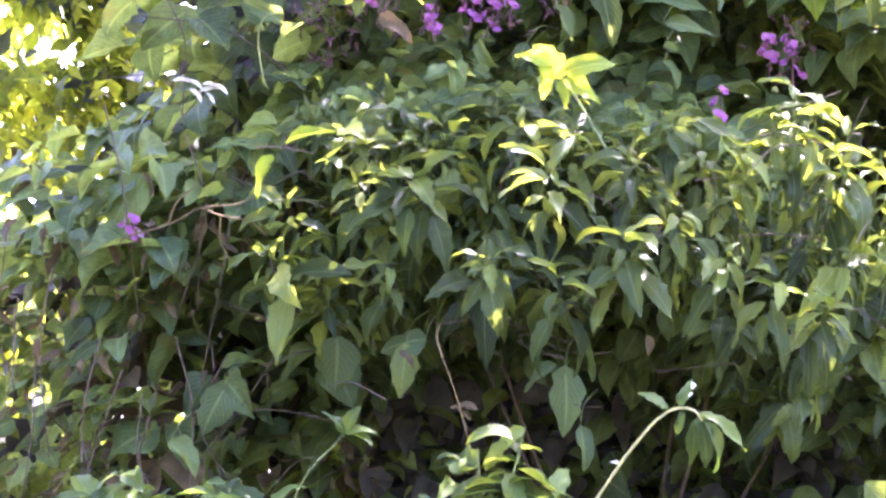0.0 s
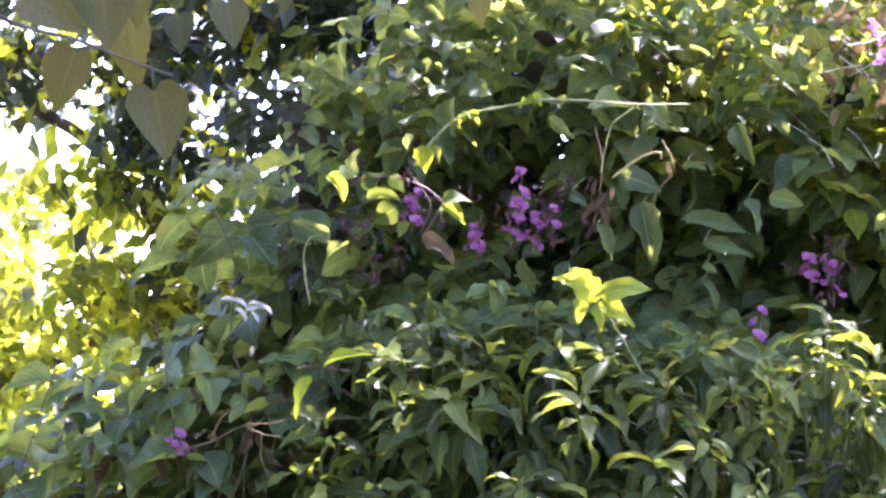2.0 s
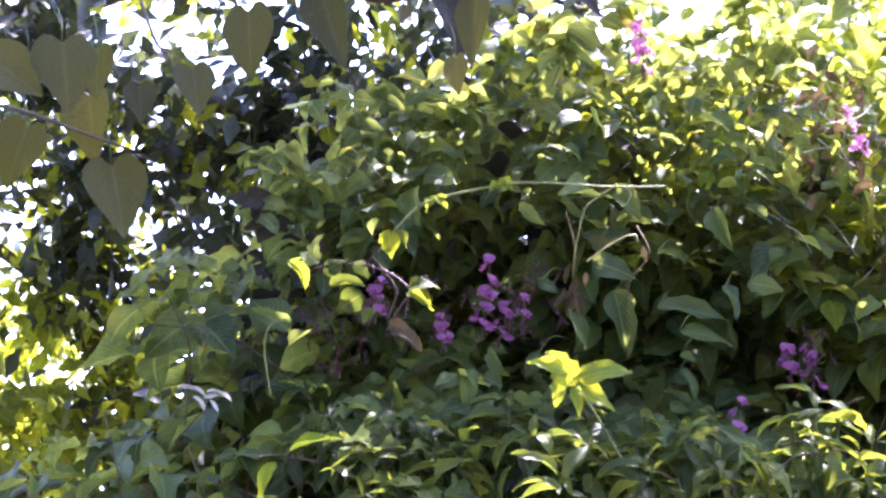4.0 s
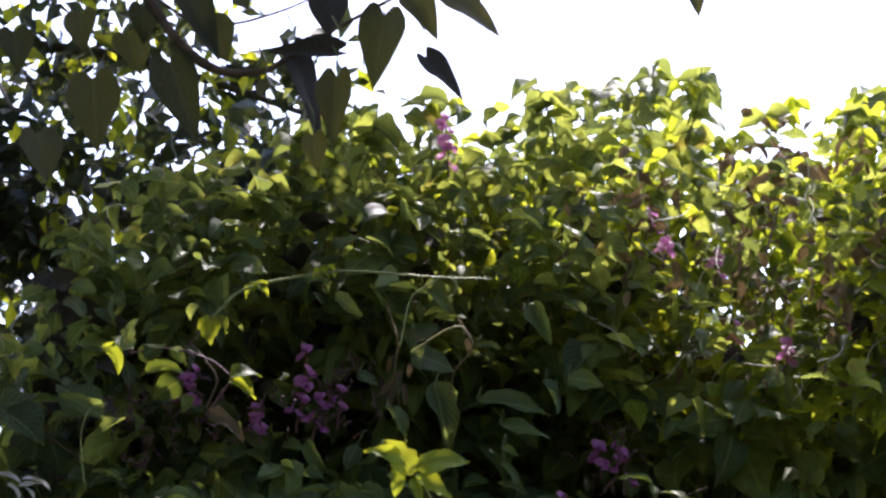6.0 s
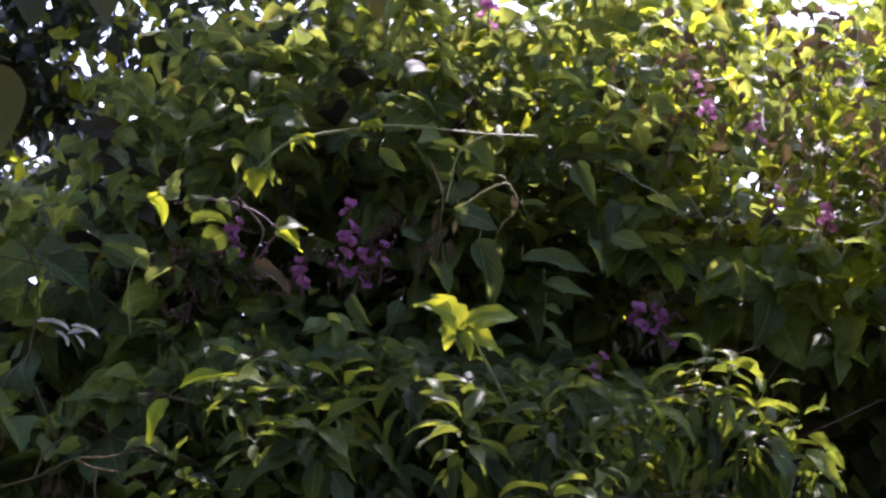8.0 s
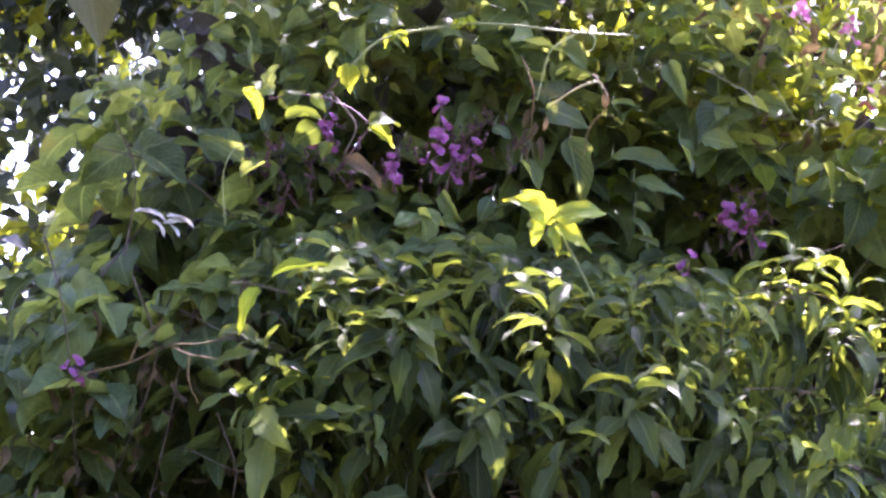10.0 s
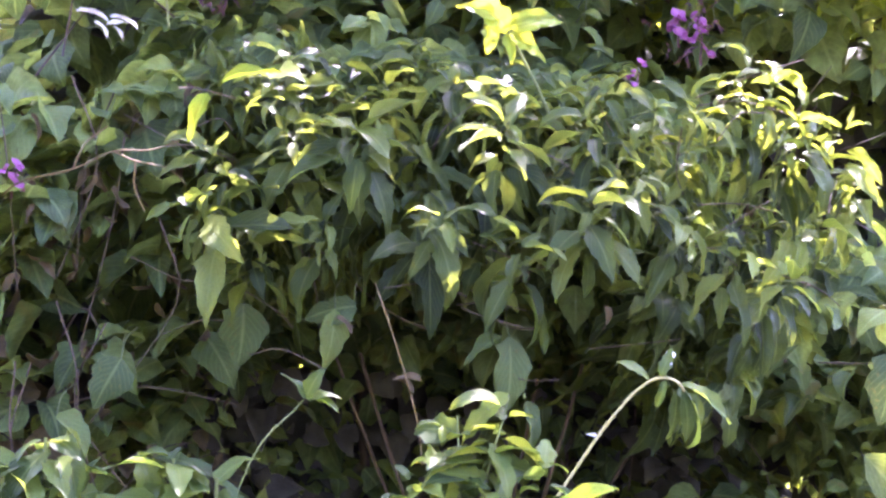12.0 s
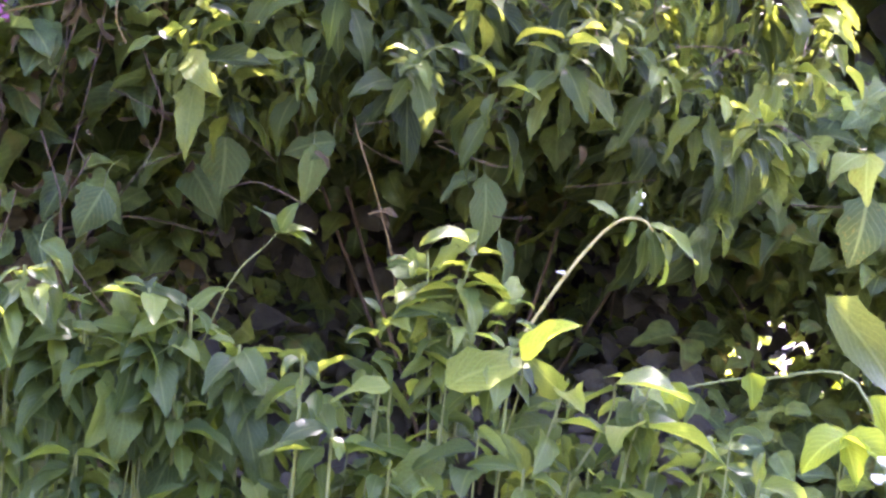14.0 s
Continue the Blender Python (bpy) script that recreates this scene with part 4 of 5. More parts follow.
    # bright upright shoot and yellow leaves
    tube("shoot", [(0.26, 2.52, 1.86), (0.225, 2.5, 1.92), (0.192, 2.49, 1.972)], 0.0022, 0.0016, M_STEM, shrub)
    for i, (x, z, tx, tz, wide) in enumerate(((0.193, 1.968, -0.042, 0.060, 1.25), (0.195, 1.976, 0.076, 0.027, 1.1), (0.172, 1.978, -0.008, -0.044, 1.3), (0.194, 1.968, 0.061, -0.029, 1.0), (0.18, 1.985, -0.058, 0.030, 0.8), (0.191, 1.966, 0.009, -0.045, 0.9))):
        leaf_part("weed", M_YOUNG_SUNLIT, (x, 2.49, z), (tx, -0.012, tz), (0.3 * math.sin(i * 2.0), -0.85, 0.5), math.hypot(tx, tz) * 0.98, shrub, (0, 7, 1)[i % 3], label="bright yellow-green young leaf", wide=wide)
    for x, y, z, tx, tz, s in ((-0.2, 2.36, 1.84, -0.35, -0.95, 0.07), (-0.185, 2.37, 1.855, 0.8, 0.25, 0.08), (-0.005, 2.38, 1.77, -0.1, -1, 0.075)):
        leaf_part("weed", M_YOUNG_SUNLIT if z > 1.8 else M_WEED, (x, y, z), (tx, -0.2, tz), (0, -0.8, 0.6), s, shrub, label="yellowing leaf", wide=0.8)


# ---- foreground plants ----
def leafy_stem(plant, pts, count, size, r, material=M_WEED, kind="weed", thick=0.0022, droop=0.35, stem_mat=None):
    stem = tube("stem", pts, thick, thick * 0.5, stem_mat or M_STEM, plant, 6, 5)
    line = smooth_line(pts, 8)
    for k in range(count):
        f = min(1.0, max(0.3, 0.45 + 0.55 * k / max(1, count - 1) + r.uniform(-0.05, 0.05)))
        p = line[min(len(line) - 1, int(f * (len(line) - 1)))]
        a = k * 2.399 + r.random()
        tip = Vector((math.cos(a), math.sin(a) * 0.9 - 0.2, 0.55 * f - droop + r.uniform(-0.8, 0.35)))
        if r.random() < 0.12:
            continue
        leaf_part(kind if r.random() < 0.75 else "lance", material, p, tip, Vector((0, -0.75, 0.8)) + rand_dir(r) * 0.7, size * (0.35 + 1.1 * r.random() ** 1.6) * (1.15 - 0.45 * f), plant)
    return stem


def build_foreground():
    r = random.Random(23)
    left = root("leafy_plant", (-0.2, 2.08, 0.0), "low green plant with broad hanging leaves in the shade", "plant")
    for x, y, z in ((-0.196, 2.0, 1.328), (-0.28, 2.0, 1.30), (-0.154, 2.0, 1.262), (-0.255, 1.98, 1.193), (-0.12, 2.02, 1.19), (-0.34, 2.02, 1.24), (-0.36, 2.0, 1.36), (-0.06, 2.02, 1.27), (-0.2, 1.97, 1.12), (-0.05, 1.97, 1.15), (-0.38, 1.97, 1.15),
                    (-0.190, 2.0, 1.379), (-0.142, 2.0, 1.360), (-0.086, 2.0, 1.323), (-0.177, 2.0, 1.329), (-0.258, 2.0, 1.324), (-0.328, 2.0, 1.395), (-0.290, 2.0, 1.341), (-0.341, 2.0, 1.363)):
        p = Vector((x, y, z))
        tube("stem", [(-0.2 + (x + 0.2) * 0.2, 2.08, -0.03), (x, 2.1, z * 0.6), p], 0.005, 0.002, M_STEM, left)
        whorl(p, (x * 0.3 + r.uniform(-0.4, 0.4), -0.35, 0.8), 20, r.uniform(0.075, 0.1), left, r, M_WEED, "weed", 1.1, sag=0.4)
    mid = root("weed", (0.12, 2.05, 0.0), "tall pale green weed with pointed oval leaves", "plant")
    for pts, c, s in (([(0.1, 2.05, -0.03), (0.09, 2.0, 0.9), (0.087, 2.0, 1.25), (0.074, 2.0, 1.43)], 20, 0.085), ([(0.12, 2.05, -0.03), (0.11, 1.98, 0.9), (0.1, 2.0, 1.28), (0.13, 2.0, 1.455)], 18, 0.08),
                      ([(0.14, 2.05, -0.03), (0.18, 1.98, 0.85), (0.2, 1.96, 1.15), (0.235, 1.95, 1.30)], 18, 0.11), ([(0.16, 2.05, -0.03), (0.28, 2.0, 0.85), (0.3, 1.98, 1.15), (0.33, 1.97, 1.30)], 18, 0.105), ([(0.1, 2.05, -0.03), (0.04, 2.0, 0.8), (0.02, 1.98, 1.1), (0.03, 1.97, 1.27)], 16, 0.10),
                      ([(0.1, 2.05, -0.03), (0.1, 1.95, 0.8), (0.13, 1.94, 1.05), (0.14, 1.94, 1.24)], 16, 0.105), ([(0.16, 2.05, -0.03), (0.4, 2.05, 0.8), (0.42, 2.05, 1.05), (0.43, 2.05, 1.2)], 16, 0.08)):
        leafy_stem(mid, pts, c, s, r)
    for k in range(9):
        x, y = -0.02 + 0.062 * k, 1.9 + 0.1 * (k % 3)
        h = 1.15 + 0.05 * math.sin(k * 2.1)
        leafy_stem(mid, [(0.12 + (x - 0.12) * 0.3, 2.05, -0.03), (x * 0.7 + 0.04, y, 0.7), (x, y, 0.98), (x + 0.02, y - 0.02, h)], 10, 0.125, r)
    for x, z in ((-0.057, 1.306), (0.027, 1.28), (0.169, 1.327), (0.23, 1.273), (0.318, 1.298), (0.045, 1.199), (0.341, 1.236), (0.12, 1.25), (0.19, 1.2), (0.27, 1.2), (-0.02, 1.23), (0.40, 1.24), (0.46, 1.2), (0.1, 1.17), (0.24, 1.14)):
        y = 1.97 + r.uniform(-0.05, 0.06)
        tube("stem", [(0.12 + (x - 0.12) * 0.3, 2.05, -0.03), (x * 0.9, y + 0.04, 0.75), (x, y, z)], 0.0035, 0.0018, M_STEM, mid)
        whorl((x, y, z), (r.uniform(-0.4, 0.4), -0.5, 0.7), 11, r.uniform(0.065, 0.095), mid, r, M_WEED, "weed", 1.1, sag=0.15)
    for x, z in ((0.062, 1.412), (0.125, 1.44), (0.098, 1.356), (0.17, 1.39), (0.03, 1.356)):
        whorl((x, 1.98, z), (r.uniform(-0.3, 0.3), -0.3, 0.9), 10, 0.07, mid, r, M_WEED if z < 1.4 else M_TIP, "weed", 1.0, sag=-0.15)
    # yellower materials stand in for light on two of these leaves
    for a, b, m, w in (((0.1, 1.282), (0.181, 1.339), M_TIP, 1.5), ((0.182, 1.317), (0.233, 1.364), M_YOUNG_SUNLIT, 1.3), ((0.284, 1.298), (0.366, 1.292), M_WEED, 1.3), ((0.041, 1.279), (-0.021, 1.275), M_WEED, 1.2)):
        p, way = Vector((a[0], 1.93, a[1])), Vector((b[0] - a[0], -0.01, b[1] - a[1]))
        tube("leaf_stalk", [(p.x * 0.8 + 0.02, 2.0, p.z - 0.12), (p.x, 1.96, p.z - 0.04), p], 0.0016, 0.001, M_STEM, mid, 5, 3)
        leaf_part("weed", m, p, way, (0.1, -0.55, 0.85), way.length * 1.1, mid, label="broad pointed leaf, some coloured lighter as if lit", wide=w)
    low = root("undergrowth_plant", (0.15, 2.3, 0.0), "low bushy plant with small green leaves in shade", "plant")
    for k in range(16):
        x, y = -0.3 + 0.066 * k, 2.22 + 0.07 * (k % 4)
        h = 1.17 + 0.07 * math.sin(k * 1.7)
        leafy_stem(low, [(0.15 + (x - 0.15) * 0.3, 2.3, -0.03), (x * 0.8 + 0.03, y, 0.7), (x, y, 0.95), (x + 0.02, y - 0.02, h)], 11, r.uniform(0.06, 0.1), r)
    arch = root("arching_plant", (0.2, 2.3, 0.0), "plant with one long pale arching stem and hanging leaves", "plant")
    tube("stem", [(0.0, 2.38, -0.03), (0.10, 2.34, 0.95), (0.20, 2.3, 1.25), (0.2635, 2.3, 1.354), (0.307, 2.3, 1.424), (0.34, 2.3, 1.469), (0.361, 2.3, 1.491), (0.382, 2.3, 1.503), (0.404, 2.3, 1.501), (0.416, 2.3, 1.488)], 0.0022, 0.0015, M_STRAW, arch, label="long pale yellow-green arching stem")
    leaf_part("bean", M_PALE, (0.307, 2.3, 1.424), (-0.8, -0.3, 0.5), (0, -0.6, 0.8), 0.014, arch, name="bud", label="small pale withered bud")
    for x, z, tx, tz, s in ((0.41, 1.495, 0.35, -0.9, 0.075), (0.412, 1.498, 0.8, -0.45, 0.08), (0.405, 1.49, 0.1, -1, 0.07), (0.418, 1.488, 0.7, -0.75, 0.085), (0.39, 1.5, -0.2, -0.9, 0.04), (0.37, 1.5, -0.5, 0.6, 0.05), (0.385, 1.505, 0.3, 0.9, 0.045)):
        leaf_part("lance", M_WEED, (x, 2.3, z), (tx, -0.15, tz), (0.2, -0.6, 0.8), s, arch)
    side = root("climbing_weed", (0.6, 2.25, 0.0), "weed with an arching stem and bright broad leaves", "plant")
    tube("stem", [(0.75, 2.25, -0.03), (0.74, 2.22, 0.9), (0.682, 2.2, 1.29), (0.547, 2.2, 1.315), (0.402, 2.2, 1.285)], 0.0022, 0.0013, M_STEM, side)
    for x, z, tx, tz, s in ((0.43, 1.3, -0.6, -0.7, 0.05), (0.43, 1.3, 0.6, -0.7, 0.05), (0.53, 1.32, 0.1, -1, 0.045), (0.68, 1.3, 0.5, -0.8, 0.06)):
        leaf_part("bean", M_YOUNG_SUNLIT, (x, 2.19, z), (tx, -0.2, tz), (0, -0.7, 0.7), s, side)
    leaf_part("weed", M_SHRUB, (0.57, 2.0, 1.42), (0.68, -0.2, -0.75), (-0.5, -0.7, 0.6), 0.17, side, 2, label="large pale green leaf", wide=0.7)
    for tx, tz, s in ((-0.8, -0.2, 0.07), (0.8, -0.3, 0.07), (0.2, -0.6, 0.06)):
        leaf_part("bean", M_YOUNG_SUNLIT, (0.60, 2.0, 1.262), (tx, -0.4, tz), (0, -0.4, 0.9), s, side, label="sunlit yellow-green leaf")
    for pts, c, s in (([(0.62, 2.25, -0.03), (0.6, 2.1, 0.8), (0.6, 2.0, 1.26)], 12, 0.08), ([(0.66, 2.25, -0.03), (0.5, 2.1, 0.8), (0.5, 2.05, 1.17)], 12, 0.075)):
        leafy_stem(side, pts, c, s, r)
    for x, z in ((0.642, 1.235), (0.652, 1.215), (0.636, 1.215)):
        ob = new("flower", flower_mesh(M_WHITE, 1))
        ob.matrix_world = Matrix.Translation((x, 1.98, z)) @ turn_to((0, -1, 0.4), (0, 0.3, 1)).to_4x4() @ Matrix.Scale(0.6, 4)
        tie(tagged(ob, "small white flower"), side)
    for x, z in ((0.395, 1.52), (0.399, 1.532)):
        ob = new("flower", flower_mesh(M_WHITE, 0))
        ob.matrix_world = Matrix.Translation((x, 2.31, z)) @ turn_to((0.2, -1, 0.5), (0, 0.3, 1)).to_4x4() @ Matrix.Scale(0.5, 4)
        tie(tagged(ob, "small white flower"), arch)
    back = root("shade_plant", (-0.1, 2.4, 0.0), "thin plant with a leaning stem in the shade of the hedge", "plant")
    tube("stem", [(-0.2, 2.4, -0.03), (-0.2, 2.3, 1.0), (-0.129, 2.25, 1.347), (-0.058, 2.25, 1.454)], 0.0014, 0.0009, M_STEM, back)
    for tx, tz in ((-0.5, 0.7), (0.7, 0.3), (0.3, 0.9), (0.9, -0.2)):
        leaf_part("weed", M_WEED, (-0.055, 2.25, 1.455), (tx, -0.3, tz), (0, -0.6, 0.8), 0.045, back)
    # set back and nudged sideways to fit the camera's view
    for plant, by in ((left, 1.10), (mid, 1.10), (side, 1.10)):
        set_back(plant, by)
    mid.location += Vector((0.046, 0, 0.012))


def set_back(plant, by, camera_eye=Vector((0.0, -0.317, 1.409))):
    """Moves a plant back along the camera's lines of sight, enlarged to look the same; its stems go on into the soil.
    """
    plant.location = camera_eye + (plant.location - camera_eye) * by
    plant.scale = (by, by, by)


# ---- branch with heart-shaped leaves over the hedge ----
# base (x, z), reach to the tip (x, z), width by length, look
HEARTS_A = (((-0.243, 2.449), (0.009, -0.097), 0.82, 'olive'), ((-0.143, 2.478), (0.038, -0.109), 0.66, 'dark'), ((0.081, 2.453), (-0.005, -0.096), 0.58, 'olive'),
            ((0.022, 2.498), (0.044, -0.131), 0.34, 'dead'), ((0.142, 2.55), (-0.012, -0.102), 0.71, 'dark'), ((-0.129, 2.578), (0.052, -0.103), 0.53, 'dark'),
            ((0.065, 2.585), (0.004, -0.067), 0.91, 'dead'), ((0.176, 2.583), (0.036, -0.071), 0.71, 'dark'), ((0.225, 2.584), (0.074, -0.065), 0.56, 'dark'),
            ((-0.201, 2.516), (0.02, -0.054), 1.06, 'olive'), ((0.082, 2.491), (-0.09, -0.005), 0.42, 'dead'), ((0.199, 2.489), (0.048, -0.062), 0.55, 'dead'),
            ((0.559, 2.591), (0.008, -0.039), 0.82, 'dark'), ((0.44, 2.588), (-0.016, -0.022), 1.19, 'dark'), ((-0.053, 2.575), (0.013, -0.025), 1.19, 'dark'),
            ((0.051, 2.374), (0.005, -0.051), 0.77, 'olive'), ((-0.014, 2.445), (-0.009, -0.026), 0.73, 'dark'))
HEARTS_B = (((-0.264, 2.25, 2.542), (0.08, -1), 0.066), ((-0.182, 2.25, 2.554), (0.08, -1), 0.062), ((-0.352, 2.25, 2.514), (0.19, -1), 0.07), ((-0.09, 2.25, 2.534), (0.4, -1), 0.074), ((-0.453, 2.32, 2.25), (0.28, -1), 0.10),
            ((-0.493, 2.32, 2.353), (0.15, -1), 0.092), ((-0.584, 2.32, 2.309), (-0.3, -1), 0.085), ((-0.45, 2.1, 2.36), (0.2, -1), 0.09), ((-0.55, 2.1, 2.34), (0.9, -0.6), 0.087),
            ((-0.302, 2.2, 2.352), (0.25, -1), 0.082), ((-0.394, 2.25, 2.345), (0.15, -1), 0.066), ((-0.458, 2.25, 2.398), (0.05, -1), 0.066))


def build_overhang():
    r = random.Random(41)
    tree = root("overhanging_tree", (-2.3, 2.6, 0.0), "tree whose low branch with heart-shaped leaves hangs over", "tree")
    tube("trunk", [(-2.3, 2.6, -0.1), (-2.28, 2.6, 1.2), (-2.2, 2.58, 2.4), (-2.1, 2.55, 3.6)], 0.09, 0.05, M_BARK, tree, 10)
    tube("branch", [(-2.2, 2.58, 2.4), (-1.4, 2.4, 2.72), (-0.8, 2.3, 2.8), (-0.4, 2.27, 2.78), (-0.226, 2.25, 2.63), (-0.174, 2.25, 2.564), (-0.145, 2.25, 2.52), (-0.106, 2.25, 2.48), (-0.067, 2.25, 2.462), (-0.015, 2.25, 2.465), (0.022, 2.25, 2.49), (0.082, 2.25, 2.53), (0.3, 2.25, 2.66)], 0.013, 0.002, M_TWIG, tree, 8)
    tube("branch", [(-0.4, 2.27, 2.78), (-0.16, 2.27, 2.57), (-0.08, 2.26, 2.535), (0.0, 2.25, 2.55), (0.06, 2.25, 2.58)], 0.003, 0.0015, M_TWIG, tree, 6)
    tube("branch", [(-0.8, 2.3, 2.8), (-0.72, 2.15, 2.55), (-0.72, 2.28, 2.38), (-0.56, 2.3, 2.32), (-0.42, 2.31, 2.27)], 0.006, 0.0022, M_BARK, tree, 6)
    tube("branch", [(-0.4, 2.27, 2.78), (-0.38, 2.17, 2.5), (-0.33, 2.12, 2.37), (-0.3, 2.1, 2.345)], 0.004, 0.002, M_BARK, tree, 6)
    for i, ((x, z), (tx, tz), wide, look_of) in enumerate(HEARTS_A):
        p = Vector((x, 2.25 + 0.012 * math.sin(i * 2.3), z))
        size = math.hypot(tx, tz) * 1.06
        tube("leaf_stalk", [p + Vector((-0.01, 0.0, 0.05)), p + Vector((0, -0.01, 0.025)), p], 0.0013, 0.001, M_STEM, tree, 4, 3)
        leaf_part("heart", M_SHADE_DEAD if look_of == "dead" else M_BACKLIT_HEART if look_of == "olive" else M_HEART, p, (tx, -0.012, tz), (r.uniform(-0.4, 0.4), -1, 0.15), size, tree, label={"dead": "dark curled dead leaf", "olive": "heart-shaped leaf coloured olive-yellow as if backlit", "dark": "dusky heart-shaped leaf"}[look_of], wide=min(1.0, wide * 0.9))
    for place, (tx, tz), s in HEARTS_B:
        p = Vector(place)
        tube("leaf_stalk", [p + Vector((-0.01, 0.0, 0.05)), p + Vector((0, -0.01, 0.025)), p], 0.0013, 0.001, M_STEM, tree, 4, 3)
        leaf_part("heart", M_BACKLIT_HEART if p.x < -0.4 else M_HEART, p, (tx, -0.08, tz), (tx * 0.5 + r.uniform(-0.5, 0.5), -1, 0.25), s * (1.12 if p.x < -0.4 else 0.85), tree, label="dusky heart-shaped leaf", wide=0.92)
    # an unseen crown, added above so that the low branch is shaded
    rows = []
    for _ in range(520):
        p = Vector((r.uniform(-1.5, 0.45), r.uniform(2.35, 3.0), 0)); p.z = 2.82 + (p.y - 2.35) * 0.7 + r.uniform(0.0, 0.45)
        if in_gap(p):
            continue
        rows.append((p, Vector((0, -0.2, -1)) + rand_dir(r) * 0.6, Vector((0, -0.5, 0.7)) + rand_dir(r) * 0.6, r.uniform(0.08, 0.12)))
    leaf_mass("crown", "heart_far", M_HEART, rows, tree, "unseen crown of heart-shaped leaves added for shade")
    rows = []
    # more unseen crown, added to cut skylight over the plants below
    for _ in range(1500):
        p = Vector((r.uniform(-2.2, 1.5), r.uniform(0.2, 2.5), r.uniform(2.95, 3.7)))
        if in_gap(p) or noise.noise(p * 1.7) < -0.15:
            continue
        rows.append((p, Vector((0, -0.2, -1)) + rand_dir(r) * 0.8, Vector((0, -0.2, 0.9)) + rand_dir(r) * 0.6, r.uniform(0.1, 0.14)))
    # unseen leaves added to keep the sun off the left flank
    for _ in range(480):
        p = Vector((r.uniform(-1.15, 0.4), r.uniform(3.25, 4.05), r.uniform(3.55, 3.95)))
        if not in_gap(p):
            rows.append((p, Vector((0, -0.2, -1)) + rand_dir(r) * 0.9, Vector((0, 0.1, 0.9)) + rand_dir(r) * 0.6, r.uniform(0.1, 0.14)))
    for _ in range(780):                     # thicker unseen leaves, added to shade the flank
        p = Vector((r.uniform(-1.7, 0.36), r.uniform(2.3, 3.25), 0)); p.z = 3.0 + max(0, p.y - 2.6) * 0.6 + r.uniform(0.0, 0.5)
        if not in_gap(p):
            rows.append((p, Vector((0, -0.2, -1)) + rand_dir(r) * 0.9, Vector((0, 0.1, 0.9)) + rand_dir(r) * 0.6, r.uniform(0.1, 0.14)))
    tube("branch", [(-2.12, 2.55, 3.5), (-1.4, 3.1, 3.7), (-0.7, 3.6, 3.75), (-0.1, 3.7, 3.75), (0.3, 3.7, 3.75)], 0.016, 0.004, M_BARK, tree, 6)
    leaf_mass("crown", "heart_far", M_HEART, rows, tree, "unseen crown of heart-shaped leaves added for shade")
    # out-of-view branches that carry the added crown
    for x, y in ((-1.2, 1.6), (-0.6, 1.0), (0.0, 1.8), (0.5, 1.2)):
        tube("branch", [(-2.15, 2.57, 3.0), ((x - 2.1) / 2, (y + 2.5) / 2, 3.25), (x, y, 3.35)], 0.016, 0.004, M_BARK, tree, 6)
    for x in (-1.2, -0.7, -0.2, 0.2):
        tube("branch", [(-2.1, 2.55, 3.4), ((x - 2.1) / 2, 2.6, 3.35), (x, 2.6, 3.15)], 0.014, 0.004, M_BARK, tree, 6)


# ---- background trees ----
def build_tree(name, x, y, height, spread, leaves, size, seed, label, low=0.3, limbs=9, material=M_TREE):
    r = random.Random(seed)
    t = root(name, (x, y, 0.0), label, "tree", "trees behind the hedge")
    tube("trunk", [(x, y, -0.1), (x + 0.05, y, height * 0.35), (x - 0.05, y, height * 0.7)], 0.035 * height ** 0.7, 0.012 * height ** 0.7, M_BARK, t, 9)
    rows = []
    ends = []
    for k in range(limbs):
        a = k * 2.399
        z0 = height * (low + (0.9 - low) * k / limbs) * 0.75
        reach = spread * r.uniform(0.7, 1.1) * (1 - 0.35 * k / limbs)
        e = Vector((x + math.cos(a) * reach, y + math.sin(a) * reach, z0 + height * r.uniform(0.12, 0.3)))
        b = Vector((x, y, z0))
        tube("limb", [b, b.lerp(e, 0.5) + Vector((0, 0, 0.05 * height)), e], 0.018 * height ** 0.6, 0.005, M_BARK, t, 6, 4)
        ends += [b.lerp(e, f) + Vector((0, 0, 0.03 * height)) for f in (0.45, 0.65, 0.8, 0.92, 1.0)]
    clumps = [p + rand_dir(r) * spread * 0.3 * r.random() for p in ends for _ in range(4)]
    for _ in range(leaves):
        c = clumps[r.randrange(len(clumps))]
        p = c + rand_dir(r) * spread * 0.22 * r.random() ** 0.6
        rows.append((p, Vector((0, 0, -0.4)) + rand_dir(r), Vector((0, 0, 0.8)) + rand_dir(r) * 0.8, size * r.uniform(0.7, 1.3)))
    leaf_mass("crown", "small", material, rows, t, "crown of small sunlit leaves with gaps")


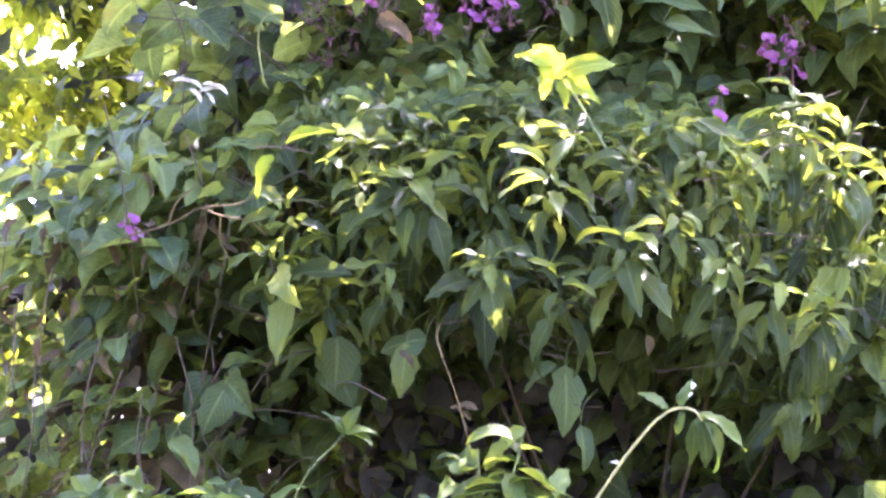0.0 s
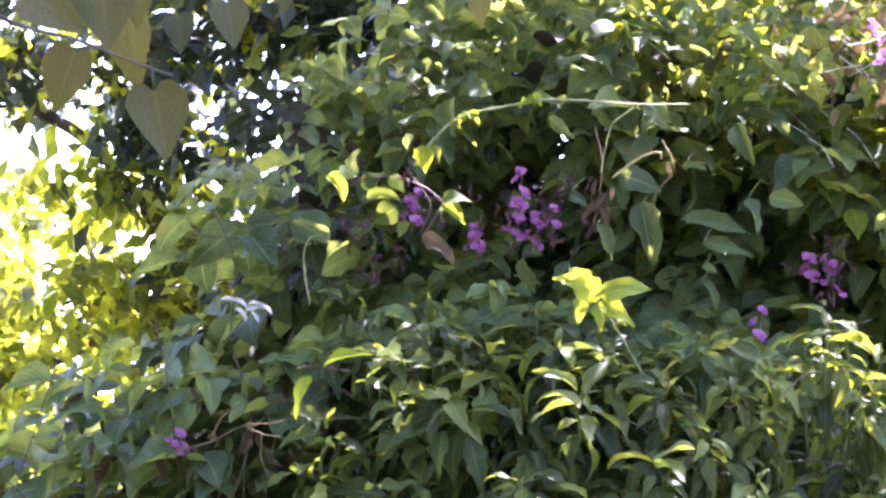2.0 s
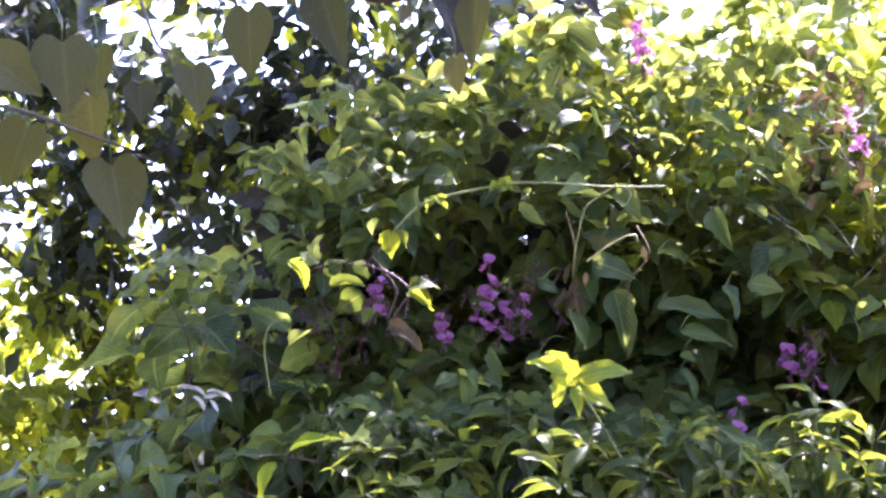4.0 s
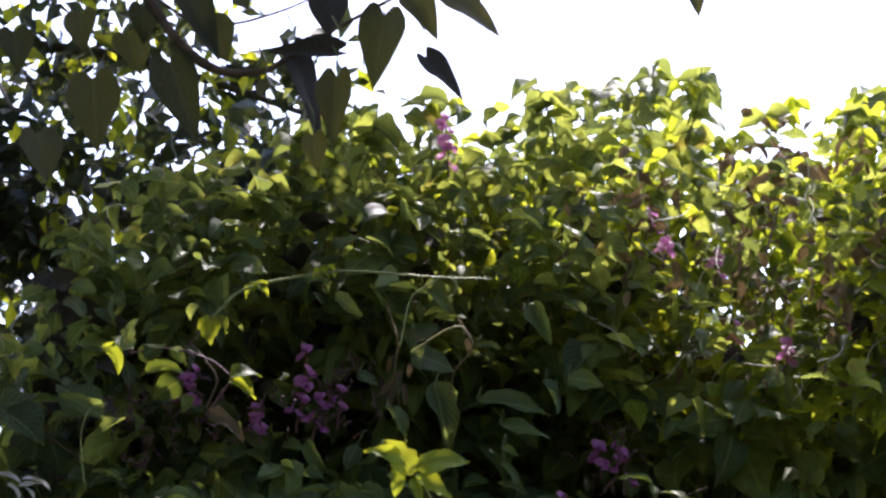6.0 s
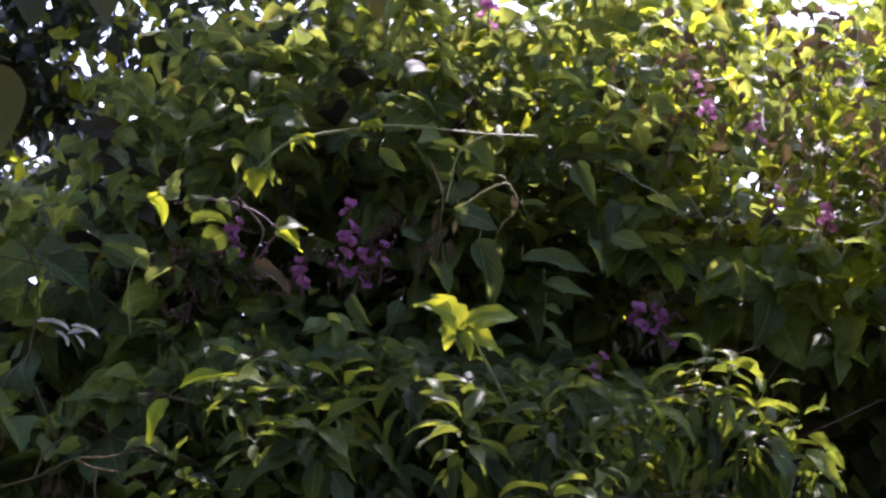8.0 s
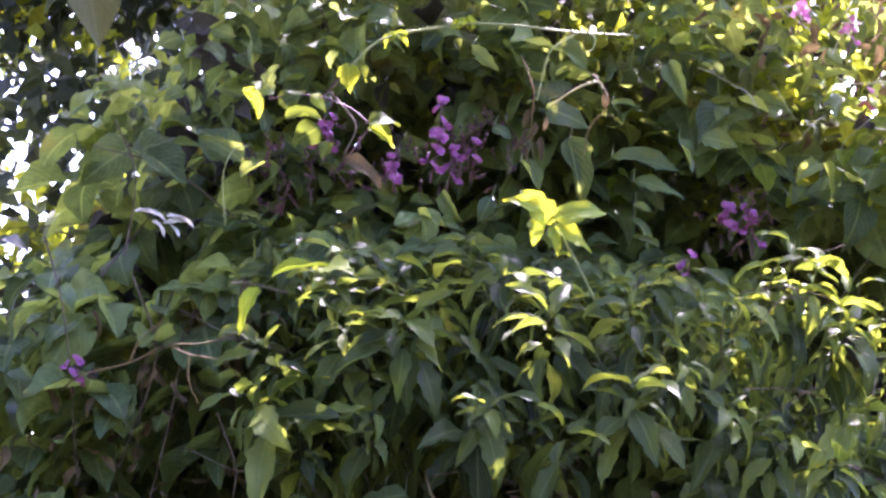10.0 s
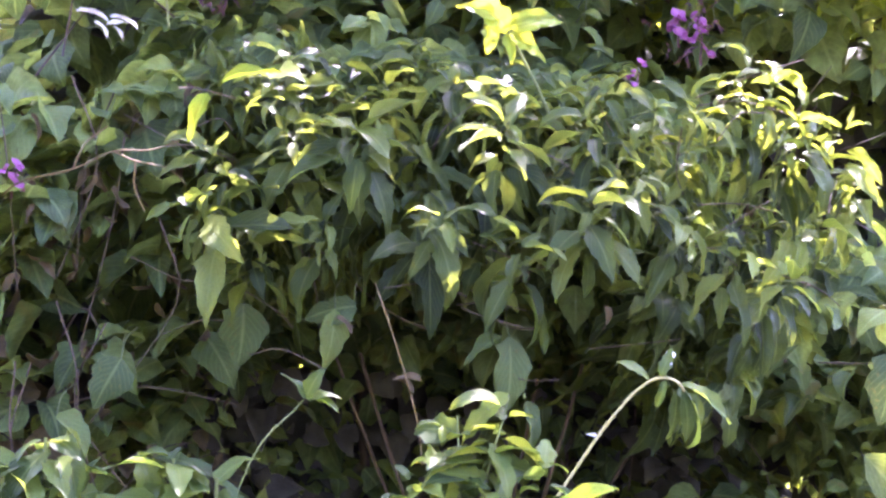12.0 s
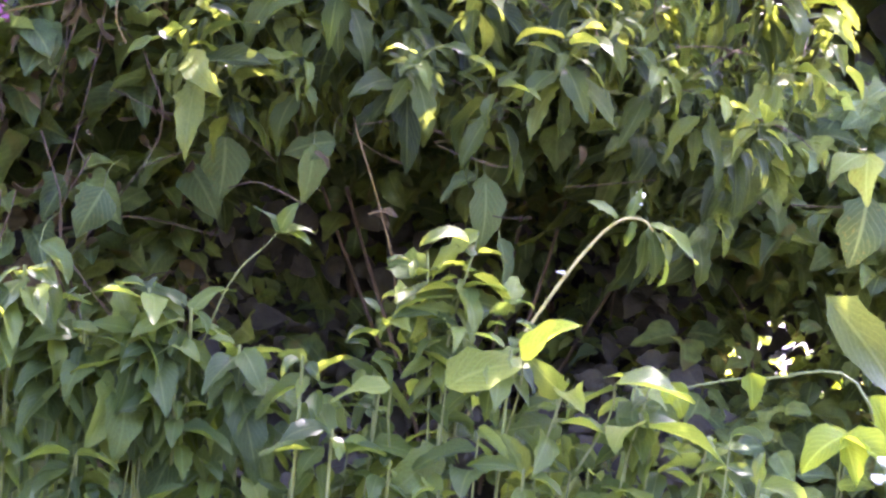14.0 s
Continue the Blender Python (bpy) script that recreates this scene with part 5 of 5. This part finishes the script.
def build_side_tree():
    """The small-leaved tree whose limbs reach in beside and behind the hedge."""
    r = random.Random(31)
    t = root("small_leaved_tree", (-2.5, 4.3, 0.0), "small-leaved tree beside the hedge with sky showing through", "tree", "trees behind the hedge")
    tube("trunk", [(-2.5, 4.3, -0.1), (-2.46, 4.3, 1.2), (-2.35, 4.25, 2.3), (-2.2, 4.2, 3.3), (-2.0, 4.2, 4.2)], 0.1, 0.04, M_BARK, t, 10)
    limbs = ([(-2.42, 4.28, 1.5), (-1.3, 4.1, 2.0), (-0.9, 4.0, 2.1), (-0.5, 4.0, 2.2)], [(-2.36, 4.27, 2.2), (-1.62, 4.0, 2.62), (-1.37, 3.9, 2.52), (-1.26, 3.9, 2.457), (-1.158, 3.9, 2.365), (-1.076, 3.9, 2.274), (-0.95, 3.9, 2.1)], [(-2.33, 4.25, 2.35), (-1.60, 3.98, 2.62), (-1.149, 3.9, 2.68), (-0.85, 3.92, 2.75), (-0.55, 3.9, 2.9)],
             [(-2.28, 4.2, 2.8), (-1.0, 4.1, 3.2), (-0.5, 4.0, 3.2), (0.0, 4.0, 3.05)], [(-2.2, 4.2, 3.3), (-0.9, 4.1, 3.6), (-0.5, 4.1, 3.7)], [(-2.45, 4.3, 1.2), (-1.2, 4.1, 1.5), (-0.8, 4.0, 1.6)], [(-0.9, 3.95, 2.86), (-0.6, 3.9, 2.75), (-0.25, 3.9, 2.8), (-0.05, 3.9, 2.75)])
    clumps = []
    for pts in limbs:
        tube("limb", pts, 0.022, 0.006, M_BARK, t, 7)
        clumps += [p + rand_dir(r) * 0.22 * r.random() for p in smooth_line(pts, 8)[4:] for _ in range(2)]
    for _ in range(16):
        clumps.append(Vector((r.uniform(-2.0, -0.15), r.uniform(3.8, 4.8), r.uniform(2.65, 3.4))))
    # clumps that get the darker leaf colour, painted as shade
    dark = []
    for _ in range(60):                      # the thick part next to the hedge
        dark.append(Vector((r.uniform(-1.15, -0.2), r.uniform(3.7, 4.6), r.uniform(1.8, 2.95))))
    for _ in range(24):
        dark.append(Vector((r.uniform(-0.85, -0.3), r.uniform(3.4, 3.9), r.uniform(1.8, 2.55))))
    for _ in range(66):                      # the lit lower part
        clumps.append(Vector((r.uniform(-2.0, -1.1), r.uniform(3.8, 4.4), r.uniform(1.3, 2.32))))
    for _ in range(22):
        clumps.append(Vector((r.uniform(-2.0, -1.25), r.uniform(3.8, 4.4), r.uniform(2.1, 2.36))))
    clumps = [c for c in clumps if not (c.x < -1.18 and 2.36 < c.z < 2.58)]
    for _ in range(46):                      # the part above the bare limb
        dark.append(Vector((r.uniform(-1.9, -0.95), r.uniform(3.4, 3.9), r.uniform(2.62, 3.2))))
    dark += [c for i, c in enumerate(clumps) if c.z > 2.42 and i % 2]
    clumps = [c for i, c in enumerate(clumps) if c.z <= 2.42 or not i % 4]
    # upper crown out of view, added to shade the hedge and its flank
    high = [Vector((r.uniform(-0.75, 0.5), r.uniform(3.5, 4.8), r.uniform(3.6, 5.4))) for _ in range(75)]
    tube("limb", [(-2.02, 4.2, 4.0), (-0.8, 4.1, 4.1), (-0.2, 4.0, 4.2), (0.3, 4.0, 4.4), (0.7, 4.0, 4.5)], 0.025, 0.008, M_BARK, t, 7)
    rows = []
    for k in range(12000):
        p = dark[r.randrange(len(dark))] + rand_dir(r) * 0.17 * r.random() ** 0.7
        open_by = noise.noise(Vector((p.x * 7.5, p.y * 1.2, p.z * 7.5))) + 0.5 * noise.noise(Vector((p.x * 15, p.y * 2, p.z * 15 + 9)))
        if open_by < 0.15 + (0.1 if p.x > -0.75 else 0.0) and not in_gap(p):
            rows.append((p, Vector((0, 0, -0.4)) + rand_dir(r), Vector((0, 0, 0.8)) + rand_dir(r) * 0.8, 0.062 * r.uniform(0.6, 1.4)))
    leaf_mass("dark_crown", "small", M_TREE_SHADED, rows, t, "leaves coloured dark as if shaded, with bright specks of sky")
    rows = []
    for k in range(19000):
        some = high if k % 5 < 2 else clumps
        p = some[r.randrange(len(some))] + rand_dir(r) * 0.22 * r.random() ** 0.7
        open_by = noise.noise(Vector((p.x * 7, p.y * 1.2, p.z * 7 + 5))) + 0.5 * noise.noise(Vector((p.x * 15, p.y * 2, p.z * 15)))
        if in_gap(p) or open_by > 0.16:
            continue
        rows.append((p, Vector((0, 0, -0.4)) + rand_dir(r), Vector((0, 0, 0.8)) + rand_dir(r) * 0.8, 0.055 * r.uniform(0.55, 1.4)))
    leaf_mass("crown", "small", M_TREE, rows, t, "crown of small sunlit leaves with gaps")


build_ground()
build_vine()
build_shrub()
build_foreground()
build_overhang()
build_side_tree()
for i, (x, y, h, s) in enumerate(((-6.6, 12.5, 3.9, 2.2), (-4.2, 10.5, 3.2, 1.9), (-2.2, 12, 3.4, 2.0), (0.6, 10.5, 3.2, 1.8), (3.0, 11, 3.2, 2.0), (6.0, 12, 3.6, 2.1))):
    build_tree("background_tree", x, y, h, s, 5600, 0.10, 50 + i, "sunlit low tree far behind the hedge", 0.1, 10)
for i, (x, y, h, s) in enumerate(((2.1, 7.2, 1.9, 0.85), (0.7, 7.6, 1.7, 0.8))):
    build_tree("bush", x, y, h, s, 2600, 0.075, 70 + i, "sunlit yellow-green bush behind the hedge", 0.1, 9, M_YOUNG_SUNLIT)
# unseen trees added behind and beside the camera to hold back skylight
for i, (x, y, h, w) in enumerate(((-4.6, -5.2, 6.0, 2.6), (-0.4, -6.2, 6.4, 2.8), (3.8, -5.2, 6.0, 2.6), (5.6, -0.6, 5.6, 2.3), (-4.3, 1.5, 5.6, 2.3))):
    build_tree("unseen_shade_tree", x, y, h, w, 5600, 0.2, 80 + i, "dense leafy tree added out of view to block skylight", 0.12, 11)
